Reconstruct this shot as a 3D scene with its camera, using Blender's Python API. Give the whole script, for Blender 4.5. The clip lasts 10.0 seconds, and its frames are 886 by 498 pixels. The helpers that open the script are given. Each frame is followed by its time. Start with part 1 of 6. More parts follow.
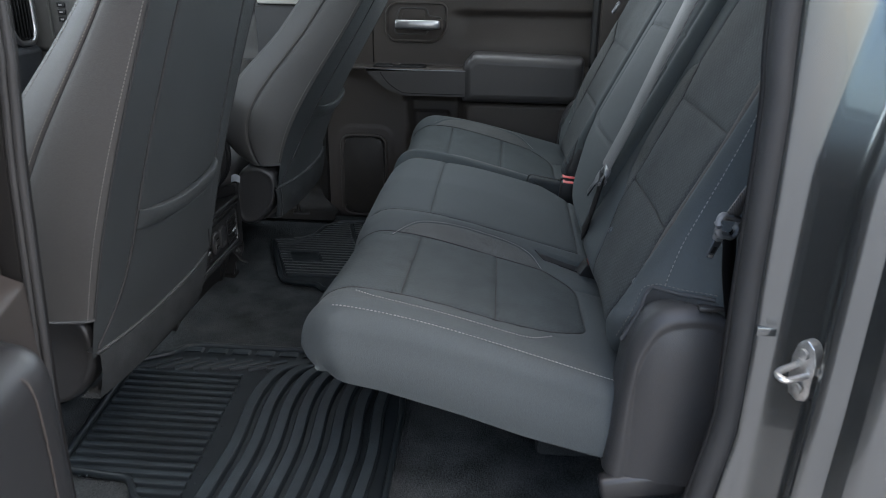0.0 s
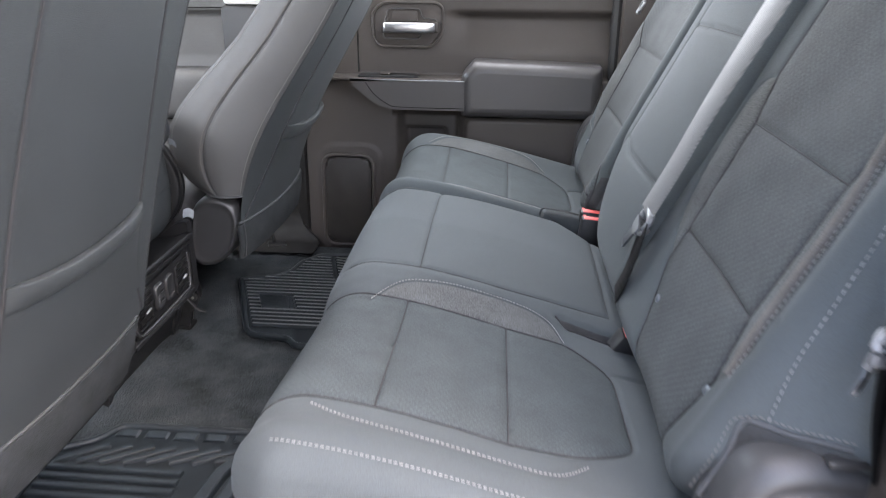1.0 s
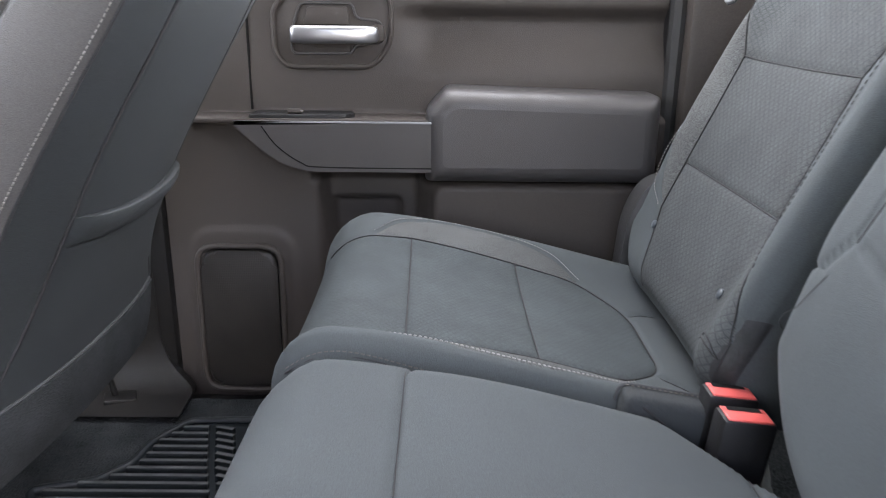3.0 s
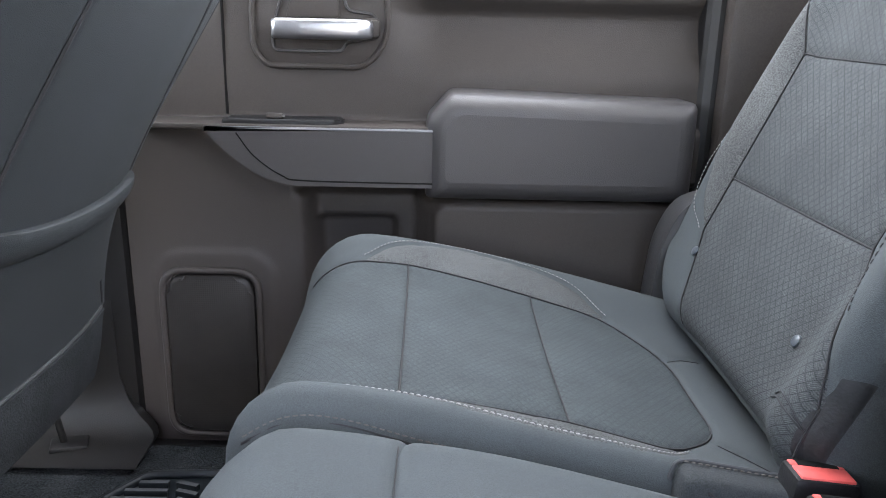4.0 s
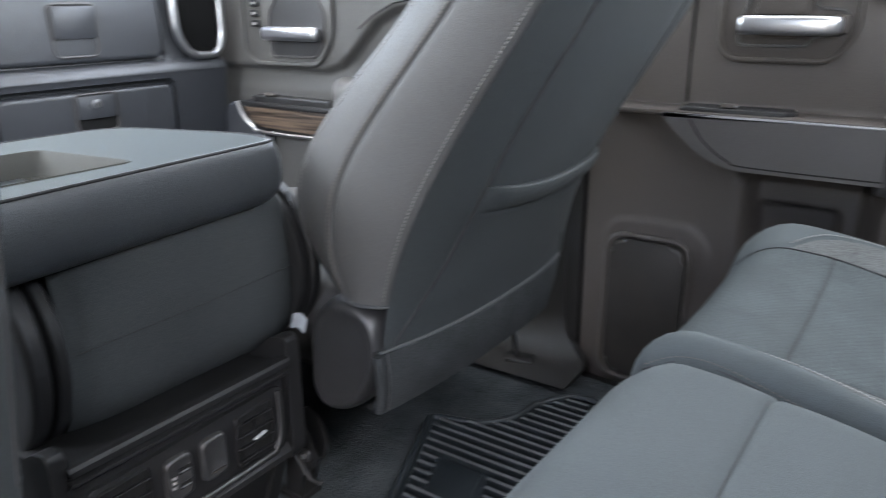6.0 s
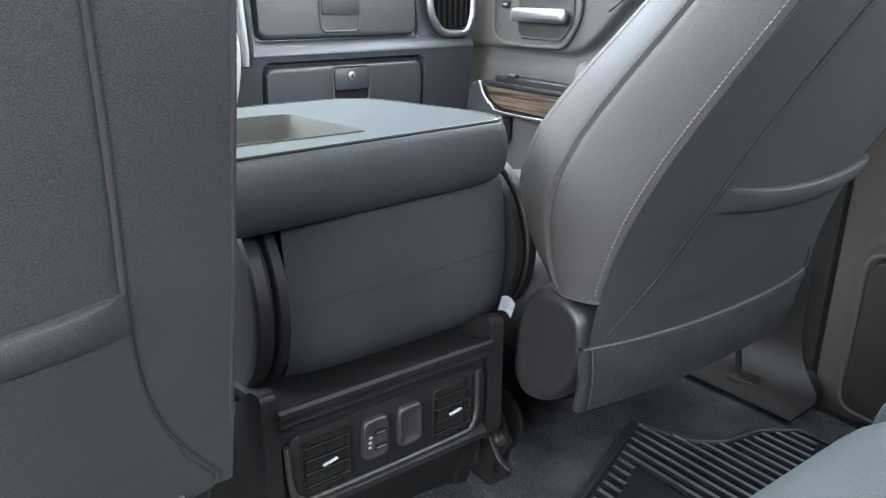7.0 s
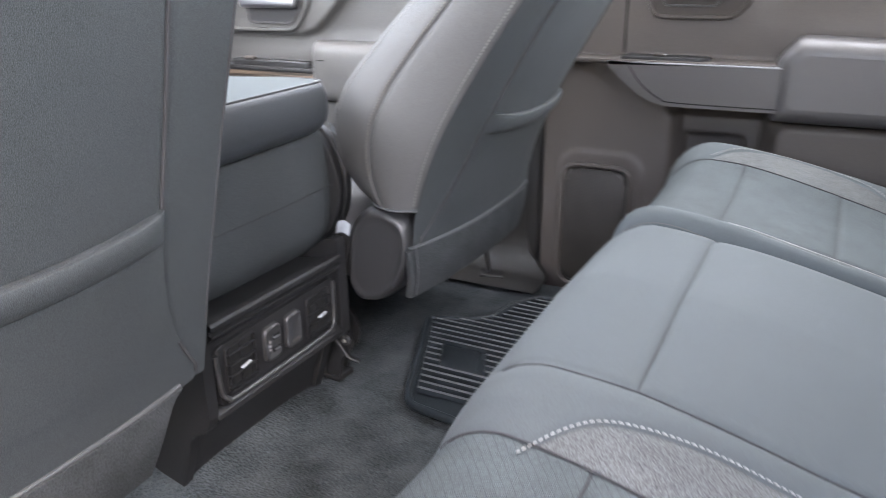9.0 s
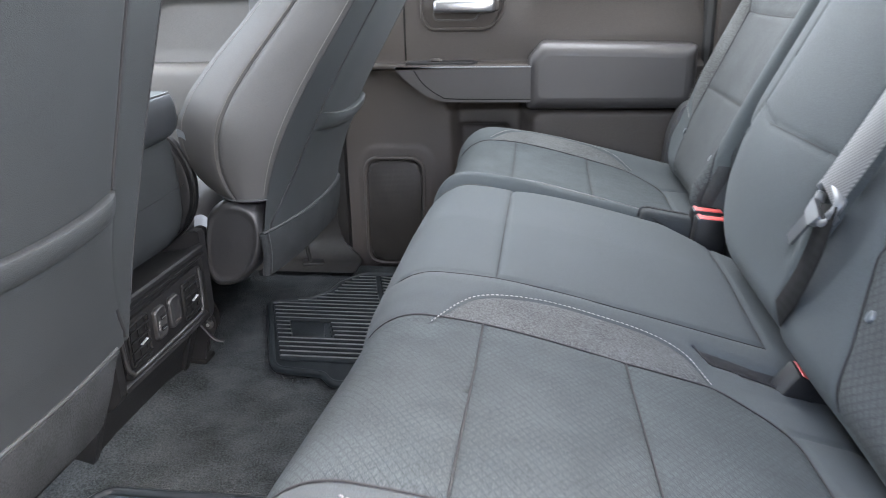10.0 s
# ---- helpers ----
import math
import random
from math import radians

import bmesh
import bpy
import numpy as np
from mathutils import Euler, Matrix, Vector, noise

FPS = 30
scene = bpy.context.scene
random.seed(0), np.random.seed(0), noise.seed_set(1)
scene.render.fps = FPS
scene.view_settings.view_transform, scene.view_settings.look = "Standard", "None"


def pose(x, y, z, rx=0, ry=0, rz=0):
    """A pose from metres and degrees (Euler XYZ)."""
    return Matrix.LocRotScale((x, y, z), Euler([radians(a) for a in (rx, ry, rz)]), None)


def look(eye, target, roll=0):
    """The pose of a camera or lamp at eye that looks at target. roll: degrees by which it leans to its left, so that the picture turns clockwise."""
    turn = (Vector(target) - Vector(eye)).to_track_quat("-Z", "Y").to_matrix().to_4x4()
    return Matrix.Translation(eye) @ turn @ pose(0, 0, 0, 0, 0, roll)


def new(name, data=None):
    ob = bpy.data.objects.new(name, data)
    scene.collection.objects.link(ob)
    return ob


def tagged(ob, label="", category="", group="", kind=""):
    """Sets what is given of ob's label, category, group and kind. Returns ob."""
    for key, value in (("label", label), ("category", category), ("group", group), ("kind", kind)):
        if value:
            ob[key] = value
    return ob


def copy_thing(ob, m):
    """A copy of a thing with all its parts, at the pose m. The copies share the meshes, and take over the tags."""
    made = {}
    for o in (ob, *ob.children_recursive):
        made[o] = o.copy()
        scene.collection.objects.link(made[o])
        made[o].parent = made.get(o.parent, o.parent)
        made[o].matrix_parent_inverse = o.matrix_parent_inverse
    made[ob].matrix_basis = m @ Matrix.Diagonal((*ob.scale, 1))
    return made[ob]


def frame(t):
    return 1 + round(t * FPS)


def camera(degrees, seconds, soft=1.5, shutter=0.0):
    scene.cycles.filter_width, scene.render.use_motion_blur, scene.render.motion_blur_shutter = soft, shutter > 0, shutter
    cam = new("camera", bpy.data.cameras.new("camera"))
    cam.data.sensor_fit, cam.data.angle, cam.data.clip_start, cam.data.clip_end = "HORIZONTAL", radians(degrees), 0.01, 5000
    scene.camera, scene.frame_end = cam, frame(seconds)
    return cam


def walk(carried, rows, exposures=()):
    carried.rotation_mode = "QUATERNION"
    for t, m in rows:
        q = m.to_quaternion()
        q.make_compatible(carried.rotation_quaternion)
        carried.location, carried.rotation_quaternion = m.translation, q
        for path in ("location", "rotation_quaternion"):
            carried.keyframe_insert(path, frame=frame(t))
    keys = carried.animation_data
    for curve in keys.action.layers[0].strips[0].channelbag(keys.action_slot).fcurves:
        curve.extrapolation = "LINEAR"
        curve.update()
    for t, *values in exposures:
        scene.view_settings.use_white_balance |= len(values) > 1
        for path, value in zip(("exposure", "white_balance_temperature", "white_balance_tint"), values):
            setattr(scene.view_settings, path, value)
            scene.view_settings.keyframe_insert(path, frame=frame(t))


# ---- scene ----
cam = camera(60.9, 10.0, soft=0.85, shutter=0.4)
PATH = [
    (0, (0.027, -1.536, 0.78), (-0.123, 0.321, 0.053), 0.8),
    (0.5, (0.027, -1.405, 0.768), (-0.134, 0.453, 0.045), 0.7),
    (1, (0.009, -1.216, 0.752), (-0.141, 0.645, 0.033), 0.6),
    (1.5, (-0.042, -0.981, 0.747), (-0.133, 0.888, 0.041), 0.7),
    (2, (-0.064, -0.776, 0.715), (-0.109, 1.102, 0.028), 0.7),
    (2.5, (-0.073, -0.576, 0.67), (-0.078, 1.315, 0.021), 0.6),
    (2.7, (-0.075, -0.507, 0.651), (-0.076, 1.391, 0.02), 0.4),
    (3.8, (-0.089, -0.265, 0.593), (-0.067, 1.65, 0.018), 1.4),
    (4, (-0.086, -0.261, 0.589), (-0.074, 1.658, 0.029), 1.2),
    (4.5, (-0.087, -0.266, 0.593), (-0.088, 1.657, 0.042), 1.0),
    (5, (-0.082, -0.308, 0.6), (-0.262, 1.606, 0.049), 0.4),
    (5.5, (-0.041, -0.381, 0.622), (-0.679, 1.423, 0.041), -0.2),
    (6, (-0.024, -0.394, 0.623), (-1.101, 1.17, -0.005), -0.4),
    (6.2, (-0.024, -0.389, 0.623), (-1.24, 1.062, -0.022), -0.2),
    (7.3, (-0.032, -0.365, 0.614), (-1.559, 0.746, -0.042), 0.5),
    (7.5, (-0.028, -0.369, 0.613), (-1.558, 0.742, -0.038), 0.5),
    (8, (-0.007, -0.433, 0.612), (-1.455, 0.784, -0.036), -0.0),
    (8.5, (-0.005, -0.552, 0.622), (-1.221, 0.891, -0.043), -0.5),
    (9, (-0.011, -0.684, 0.617), (-0.874, 0.984, -0.072), -0.5),
    (9.5, (-0.048, -0.824, 0.606), (-0.498, 1.004, -0.068), -0.5),
    (10, (-0.056, -0.944, 0.617), (-0.326, 0.93, -0.029), -1.3),
]
walk(cam, [(t, look(eye, target, roll)) for t, eye, target, roll in PATH],
     exposures=[(0, 2.33, 6450, 10), (0.3, 3.05, 6400, 9), (0.6, 3.65, 6450, 11), (1.2, 3.88, 6900, 19), (2.5, 3.78, 7000, 20), (4.0, 3.98, 6600, 17), (5.0, 3.94, 6620, 18), (5.5, 3.83, 6680, 17), (6.2, 3.72, 6600, 12), (7.3, 4.4, 6650, 9), (8.0, 4.6, 6800, 14), (8.5, 4.64, 6880, 18), (9.2, 4.36, 6750, 18), (10, 4.14, 6700, 15)])

# ---- light ----
world = bpy.data.worlds.new("sky")
scene.world = world
world.use_nodes = True
wt = world.node_tree
sky = wt.nodes.new("ShaderNodeTexSky")
sky.sky_type = "NISHITA"
sky.sun_disc = False
sky.sun_elevation, sky.sun_rotation = radians(50), radians(140)
sky.dust_density = 2.0
wt.links.new(sky.outputs[0], wt.nodes["Background"].inputs[0])
wt.nodes["Background"].inputs[1].default_value = 0.15
sun = new("sun", bpy.data.lights.new("sun", "SUN"))
sun.data.energy, sun.data.angle, sun.data.color = 0.7, radians(30), (1.0, 0.95, 0.89)
sun.matrix_world = look((-3, -0.4, 10), (0, 0, 0))


def window_light(at, aim, width, height, watts):
    """Sky light that comes in through one window."""
    lamp = new("window_light", bpy.data.lights.new("window_light", "AREA"))
    lamp.data.shape, lamp.data.size, lamp.data.size_y, lamp.data.energy, lamp.data.color = "RECTANGLE", width, height, watts, (0.86, 0.94, 1.0)
    lamp.matrix_world = look(at, aim)


window_light((0.58, -0.02, 0.96), (-1.0, -0.02, 0.75), 1.45, 0.34, 1.6)
window_light((-0.13, 0.82, 0.945), (-0.13, -1.0, 0.6), 0.68, 0.42, 1.9)
window_light((-1.08, 0.84, 0.94), (-1.08, -1.0, 0.6), 0.78, 0.40, 0.9)
window_light((-1.08, -0.88, 0.94), (-1.08, 1.0, 0.6), 0.78, 0.40, 3.0)
window_light((-1.56, -0.02, 0.99), (0.0, -0.02, 0.25), 1.35, 0.60, 2.7)


# ---- materials ----
def material(name, colour, rough=0.6, metal=0.0, grain=0.0, grain_size=0.002, blotch=0.12, blotch_size=0.12, spec=0.5, coat=0.0, sheen=0.0, speckle=0.5):
    """A surface with fine relief and broad uneven tone, in metres."""
    m = bpy.data.materials.new(name)
    m.use_nodes = True
    nt = m.node_tree
    b = nt.nodes["Principled BSDF"]
    co = nt.nodes.new("ShaderNodeTexCoord")
    big = nt.nodes.new("ShaderNodeTexNoise")
    big.inputs["Scale"].default_value = 1.0 / blotch_size
    big.inputs["Detail"].default_value = 4
    fine = nt.nodes.new("ShaderNodeTexNoise")
    fine.inputs["Scale"].default_value = 1.0 / grain_size
    fine.inputs["Detail"].default_value = 2
    for n in (big, fine):
        nt.links.new(co.outputs["Object"], n.inputs["Vector"])
    add = nt.nodes.new("ShaderNodeMath")
    add.operation = "MULTIPLY_ADD"
    nt.links.new(fine.outputs["Fac"], add.inputs[0])
    add.inputs[1].default_value = speckle
    nt.links.new(big.outputs["Fac"], add.inputs[2])
    ramp = nt.nodes.new("ShaderNodeValToRGB")
    lo, hi = [c * (1 - blotch) for c in colour], [min(1, c * (1 + blotch)) for c in colour]
    ramp.color_ramp.elements[0].position, ramp.color_ramp.elements[1].position = 0.33, 0.67
    ramp.color_ramp.elements[0].color, ramp.color_ramp.elements[1].color = (*lo, 1), (*hi, 1)
    mean = nt.nodes.new("ShaderNodeMath")
    mean.operation = "MULTIPLY"
    mean.inputs[1].default_value = 1 / (1 + speckle)
    nt.links.new(add.outputs[0], mean.inputs[0])
    nt.links.new(mean.outputs[0], ramp.inputs[0])
    nt.links.new(ramp.outputs[0], b.inputs["Base Color"])
    b.inputs["Roughness"].default_value, b.inputs["Metallic"].default_value = rough, metal
    b.inputs["Specular IOR Level"].default_value = spec
    b.inputs["Coat Weight"].default_value = coat
    b.inputs["Sheen Weight"].default_value = sheen
    b.inputs["Sheen Roughness"].default_value = 0.5
    if grain:
        bump = nt.nodes.new("ShaderNodeBump")
        bump.inputs["Strength"].default_value = 1.0
        bump.inputs["Distance"].default_value = grain
        nt.links.new(fine.outputs["Fac"], bump.inputs["Height"])
        nt.links.new(bump.outputs[0], b.inputs["Normal"])
    return m


def woven(name, colour, dark, size=(0.0125, 0.0095), rough=0.85, relief=0.0005, upright=False, lines=5.0, deep=0.75):
    """Cloth woven in lozenges: fine ribs run one way in a lozenge and the other way in the next, with dark borders."""
    m = material(name, colour, rough, grain=0.0003, grain_size=0.0013, blotch=0.45, blotch_size=0.05, spec=0.15, speckle=2.5)
    nt = m.node_tree
    b = nt.nodes["Principled BSDF"]

    def num(op, p, q=None, r=None):
        n = nt.nodes.new("ShaderNodeMath")
        n.operation = op
        for k, v in enumerate((p, q, r)):
            if v is None:
                continue
            if isinstance(v, (int, float)):
                n.inputs[k].default_value = v
            else:
                nt.links.new(v, n.inputs[k])
        return n.outputs[0]
    co, sep = nt.nodes.new("ShaderNodeTexCoord"), nt.nodes.new("ShaderNodeSeparateXYZ")
    wob = nt.nodes.new("ShaderNodeTexNoise")
    wob.inputs["Scale"].default_value = 60
    nt.links.new(co.outputs["Object"], wob.inputs["Vector"])
    nt.links.new(co.outputs["Object"], sep.inputs[0])
    sway = num("MULTIPLY_ADD", wob.outputs["Fac"], 0.3, -0.15)
    u = num("MULTIPLY", sep.outputs["Y"], 1 / size[0])
    v = num("MULTIPLY_ADD", sep.outputs["Z" if upright else "X"], 1 / size[1], sway)
    p, q = num("ADD", u, v), num("SUBTRACT", u, v)
    fp, fq = num("FRACT", p), num("FRACT", q)
    par = num("MODULO", num("ADD", num("ADD", num("FLOOR", p), num("FLOOR", q)), 1000.0), 2.0)
    par = num("GREATER_THAN", par, 0.5)
    ribs = num("ADD", num("MULTIPLY", par, fp), num("MULTIPLY", num("SUBTRACT", 1.0, par), fq))
    ribs = num("PINGPONG", num("MULTIPLY", ribs, lines), 0.5)
    ribs = num("MULTIPLY", ribs, 2.0)
    edge = num("MINIMUM", num("PINGPONG", fp, 0.5), num("PINGPONG", fq, 0.5))
    edge = num("SUBTRACT", 1.0, num("MINIMUM", num("MULTIPLY", edge, 7.0), 1.0))
    groove = num("MINIMUM", num("ADD", num("MULTIPLY", num("SUBTRACT", 1.0, ribs), 0.55), num("MULTIPLY", edge, deep)), 1.0)
    old = b.inputs["Base Color"].links[0].from_socket
    mix = nt.nodes.new("ShaderNodeMix")
    mix.data_type = "RGBA"
    mix.inputs["B"].default_value = (*dark, 1)
    nt.links.new(groove, mix.inputs["Factor"])
    nt.links.new(old, mix.inputs["A"])
    nt.links.new(mix.outputs["Result"], b.inputs["Base Color"])
    bump = nt.nodes.new("ShaderNodeBump")
    bump.invert = True
    bump.inputs["Distance"].default_value = relief
    bump.inputs["Strength"].default_value = 0.7
    nt.links.new(groove, bump.inputs["Height"])
    if b.inputs["Normal"].links:
        nt.links.new(b.inputs["Normal"].links[0].from_socket, bump.inputs["Normal"])
    nt.links.new(bump.outputs[0], b.inputs["Normal"])
    return m


def striped(name, colour, dark, size, axis="X", rough=0.6):
    """Fine bands along one axis: webbing ribs."""
    m = material(name, colour, rough, grain=0.0002, grain_size=0.001)
    nt = m.node_tree
    b = nt.nodes["Principled BSDF"]
    co = nt.nodes.new("ShaderNodeTexCoord")
    w = nt.nodes.new("ShaderNodeTexWave")
    w.bands_direction = axis
    w.inputs["Scale"].default_value = 0.314 / size
    w.inputs["Distortion"].default_value = 0.0
    nt.links.new(co.outputs["Object"], w.inputs["Vector"])
    old = b.inputs["Base Color"].links[0].from_socket
    mix = nt.nodes.new("ShaderNodeMix")
    mix.data_type = "RGBA"
    mix.inputs["B"].default_value = (*dark, 1)
    nt.links.new(w.outputs["Fac"], mix.inputs["Factor"])
    nt.links.new(old, mix.inputs["A"])
    nt.links.new(mix.outputs["Result"], b.inputs["Base Color"])
    return m


CLOTH = material("seat_cloth", (0.0470, 0.0542, 0.0563), 0.85, grain=0.0003, grain_size=0.0009, blotch=0.2, blotch_size=0.2, spec=0.12, sheen=0.02, speckle=2.6)
PATTERN = woven("patterned_cloth", (0.0490, 0.0570, 0.0590), (0.0215, 0.0270, 0.0285), (0.0105, 0.0076), relief=0.0004, deep=0.42)
PATTERN_UP = woven("patterned_back_cloth", (0.0525, 0.0570, 0.0580), (0.021, 0.0240, 0.0250), (0.0115, 0.0090), relief=0.0004, upright=True, deep=0.6)
HEATHER = material("heather_cloth", (0.063, 0.0660, 0.0655), 0.9, grain=0.0006, grain_size=0.0014, blotch=0.65, blotch_size=0.1, spec=0.1, speckle=3.0)
VINYL = material("seat_vinyl", (0.0405, 0.0400, 0.0393), 0.55, grain=0.00035, grain_size=0.0008, blotch=0.32, blotch_size=0.3, spec=0.18, speckle=3.2)
BACKCLOTH = material("seat_back_cloth", (0.0226, 0.0260, 0.0272), 0.6, grain=0.0005, grain_size=0.0009, blotch=0.55, blotch_size=0.2, spec=0.22, sheen=0.015, speckle=3.4)
# Dark slot vinyl; also paints the shaded gap at the narrow backrest's foot.
VINYLSHADE = material("slot_vinyl_shade", (0.0165, 0.0170, 0.0175), 0.5, grain=0.0004, grain_size=0.003, blotch=0.3, blotch_size=0.02, spec=0.25)
FUZZ = material("trim_carpet", (0.0245, 0.0265, 0.0275), 0.95, grain=0.0014, grain_size=0.002, blotch=0.4, blotch_size=0.04, spec=0.05, speckle=1.5)
CARPET = material("floor_carpet", (0.0315, 0.0355, 0.0375), 0.95, grain=0.004, grain_size=0.0028, blotch=0.7, blotch_size=0.07, spec=0.03, speckle=1.2)
PLASTIC = material("grained_plastic", (0.0415, 0.036, 0.0325), 0.5, grain=0.0003, grain_size=0.0012, blotch=0.22, blotch_size=0.3, spec=0.22, speckle=2.5)
SOFTTOUCH = material("soft_plastic", (0.041, 0.039, 0.039), 0.42, grain=0.0003, grain_size=0.0012, blotch=0.2, blotch_size=0.3, spec=0.35, speckle=2.5)
COVER = material("recliner_plastic", (0.019, 0.019, 0.0195), 0.38, grain=0.0003, grain_size=0.0012, blotch=0.2, spec=0.5, speckle=2.5)
BLACK = material("black_plastic", (0.0100, 0.0100, 0.0105), 0.45, grain=0.0002, grain_size=0.001, blotch=0.22, spec=0.2, speckle=2.5)
VOID = material("dark_recess", (0.008, 0.008, 0.008), 0.9, blotch=0.1, spec=0.1)
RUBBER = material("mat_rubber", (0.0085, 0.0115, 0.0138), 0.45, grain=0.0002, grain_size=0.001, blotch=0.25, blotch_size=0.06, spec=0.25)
# Ribs lighter than the base: the light on them is put into the colour.
RIBTOP = material("lit_rib_rubber", (0.0155, 0.0210, 0.0250), 0.5, grain=0.0003, grain_size=0.001, blotch=0.35, blotch_size=0.03, spec=0.3)
# Paler still, for the brighter-lit ribs of the passenger-side mat.
LITRUB = material("pale_lit_rib_rubber", (0.045, 0.049, 0.051), 0.55, grain=0.0003, grain_size=0.001, blotch=0.4, blotch_size=0.025, spec=0.5)
SEAL = material("rubber_seal", (0.025, 0.025, 0.025), 0.6, grain=0.0002, grain_size=0.001, blotch=0.2, spec=0.3)
SEATTHREAD = material("grey_thread", (0.095, 0.09, 0.085), 0.8, blotch=0.2, blotch_size=0.01)
THREAD = material("pale_thread", (0.20, 0.195, 0.19), 0.8, blotch=0.2, blotch_size=0.01)
DARKTHREAD = material("dark_thread", (0.012, 0.012, 0.013), 0.9, blotch=0.1)
CHROME = material("satin_chrome", (0.40, 0.40, 0.41), 0.34, metal=1.0, blotch=0.05, blotch_size=0.03)
STEEL = material("zinc_steel", (0.46, 0.45, 0.43), 0.42, metal=0.95, blotch=0.2, blotch_size=0.01)
RED = material("red_plastic", (0.55, 0.085, 0.075), 0.4, blotch=0.05)
WEBBING = striped("grey_webbing", (0.138, 0.136, 0.134), (0.062, 0.062, 0.062), 0.0022, "DIAGONAL", 0.7)
DARKWEB = striped("black_webbing", (0.008, 0.008, 0.0085), (0.005, 0.005, 0.005), 0.0022, "X", 0.7)
DARKWEB.node_tree.nodes["Principled BSDF"].inputs["Specular IOR Level"].default_value = 0.08
BLADE = material("dull_steel", (0.055, 0.06, 0.066), 0.4, metal=0.6, blotch=0.1)
STUD = material("grey_stud", (0.055, 0.064, 0.072), 0.3, blotch=0.05)
BROWNTHREAD = material("brown_thread", (0.07, 0.062, 0.055), 0.8, blotch=0.2, blotch_size=0.01)
WELT = material("dark_welt", (0.03, 0.032, 0.034), 0.8, blotch=0.1)
PIPED = material("piped_cloth", (0.095, 0.087, 0.079), 0.8, grain=0.0003, grain_size=0.001, blotch=0.35, blotch_size=0.04, spec=0.12, speckle=2.5)
TONGUE = material("tongue_plastic", (0.095, 0.099, 0.103), 0.45, blotch=0.06)
SILVER = material("silver_plastic", (0.42, 0.43, 0.44), 0.35, metal=0.3, blotch=0.06, blotch_size=0.02)
SILVERDARK = material("satin_edge", (0.16, 0.165, 0.175), 0.3, blotch=0.04)
WOOD = material("wood_trim", (0.040, 0.028, 0.020), 0.5, grain=0.0002, grain_size=0.001, spec=0.3)
wn = WOOD.node_tree
wmap, wco, wnoise, wramp = (wn.nodes.new(k) for k in ("ShaderNodeMapping", "ShaderNodeTexCoord", "ShaderNodeTexNoise", "ShaderNodeValToRGB"))
wmap.inputs["Scale"].default_value = (7.0, 7.0, 300.0)
wnoise.inputs["Scale"].default_value, wnoise.inputs["Detail"].default_value = 1.0, 5
wramp.color_ramp.elements[0].position, wramp.color_ramp.elements[1].position = 0.36, 0.66
wramp.color_ramp.elements[0].color, wramp.color_ramp.elements[1].color = (0.010, 0.007, 0.005, 1), (0.085, 0.060, 0.043, 1)
wn.links.new(wco.outputs["Object"], wmap.inputs["Vector"])
wn.links.new(wmap.outputs[0], wnoise.inputs["Vector"])
wn.links.new(wnoise.outputs["Fac"], wramp.inputs[0])
wn.links.new(wramp.outputs[0], wn.nodes["Principled BSDF"].inputs["Base Color"])
ROLLCLOTH = material("dark_roll_cloth", (0.030, 0.033, 0.0345), 0.75, grain=0.0004, grain_size=0.0010, blotch=0.45, blotch_size=0.2, spec=0.12, speckle=2.5)
VINYLDARK = material("dark_vinyl", (0.025, 0.0275, 0.030), 0.42, grain=0.00035, grain_size=0.0014, blotch=0.22, blotch_size=0.2, spec=0.35, speckle=2.5)
KICK = material("kick_plastic", (0.0098, 0.0094, 0.0092), 0.5, grain=0.0003, grain_size=0.0012, blotch=0.22, blotch_size=0.2, spec=0.25, speckle=2.5)
DOORGREY = material("grey_door_plastic", (0.053, 0.052, 0.050), 0.55, grain=0.0003, grain_size=0.0012, blotch=0.22, blotch_size=0.2, spec=0.2, speckle=2.5)
PAINT = material("grey_paint", (0.138, 0.146, 0.146), 0.26, metal=0.9, blotch=0.05, coat=0.6)
VINYLTOP = material("smooth_vinyl", (0.0235, 0.029, 0.0285), 0.7, grain=0.0002, grain_size=0.0014, blotch=0.12, blotch_size=0.2, spec=0.08, speckle=2.0)
DASH = material("dash_plastic", (0.027, 0.029, 0.033), 0.38, grain=0.0003, grain_size=0.0012, blotch=0.22, blotch_size=0.2, spec=0.45, speckle=2.5)
SLAT = material("vent_plastic", (0.007, 0.007, 0.0075), 0.5, blotch=0.08, spec=0.2)
SIDECOVER = material("side_cover_plastic", (0.0275, 0.0275, 0.028), 0.42, grain=0.0003, grain_size=0.0012, blotch=0.2, spec=0.4, speckle=2.5)
TRAY = material("tray_plastic", (0.042, 0.042, 0.038), 0.7, grain=0.0003, grain_size=0.001, blotch=0.15, blotch_size=0.03, spec=0.15)
GREYTRIM = material("light_grey_trim", (0.32, 0.31, 0.29), 0.6, grain=0.0002, grain_size=0.001, blotch=0.05)
HEADLINER = material("headliner_cloth", (0.42, 0.41, 0.39), 0.95, grain=0.0003, grain_size=0.0015, blotch=0.06)
GROUND = material("concrete", (0.295, 0.275, 0.248), 0.9, grain=0.004, grain_size=0.01, blotch=0.3, blotch_size=0.8)
GLASS = bpy.data.materials.new("window_glass")
GLASS.use_nodes = True
gb = GLASS.node_tree.nodes["Principled BSDF"]
gb.inputs["Transmission Weight"].default_value, gb.inputs["Roughness"].default_value, gb.inputs["IOR"].default_value = 1.0, 0.0, 1.45
gb.inputs["Base Color"].default_value = (0.9, 0.95, 0.93, 1)


# ---- building helpers ----
XF = [None]        # an extra transform for what is being built (mirrored doors)
BASE = {}


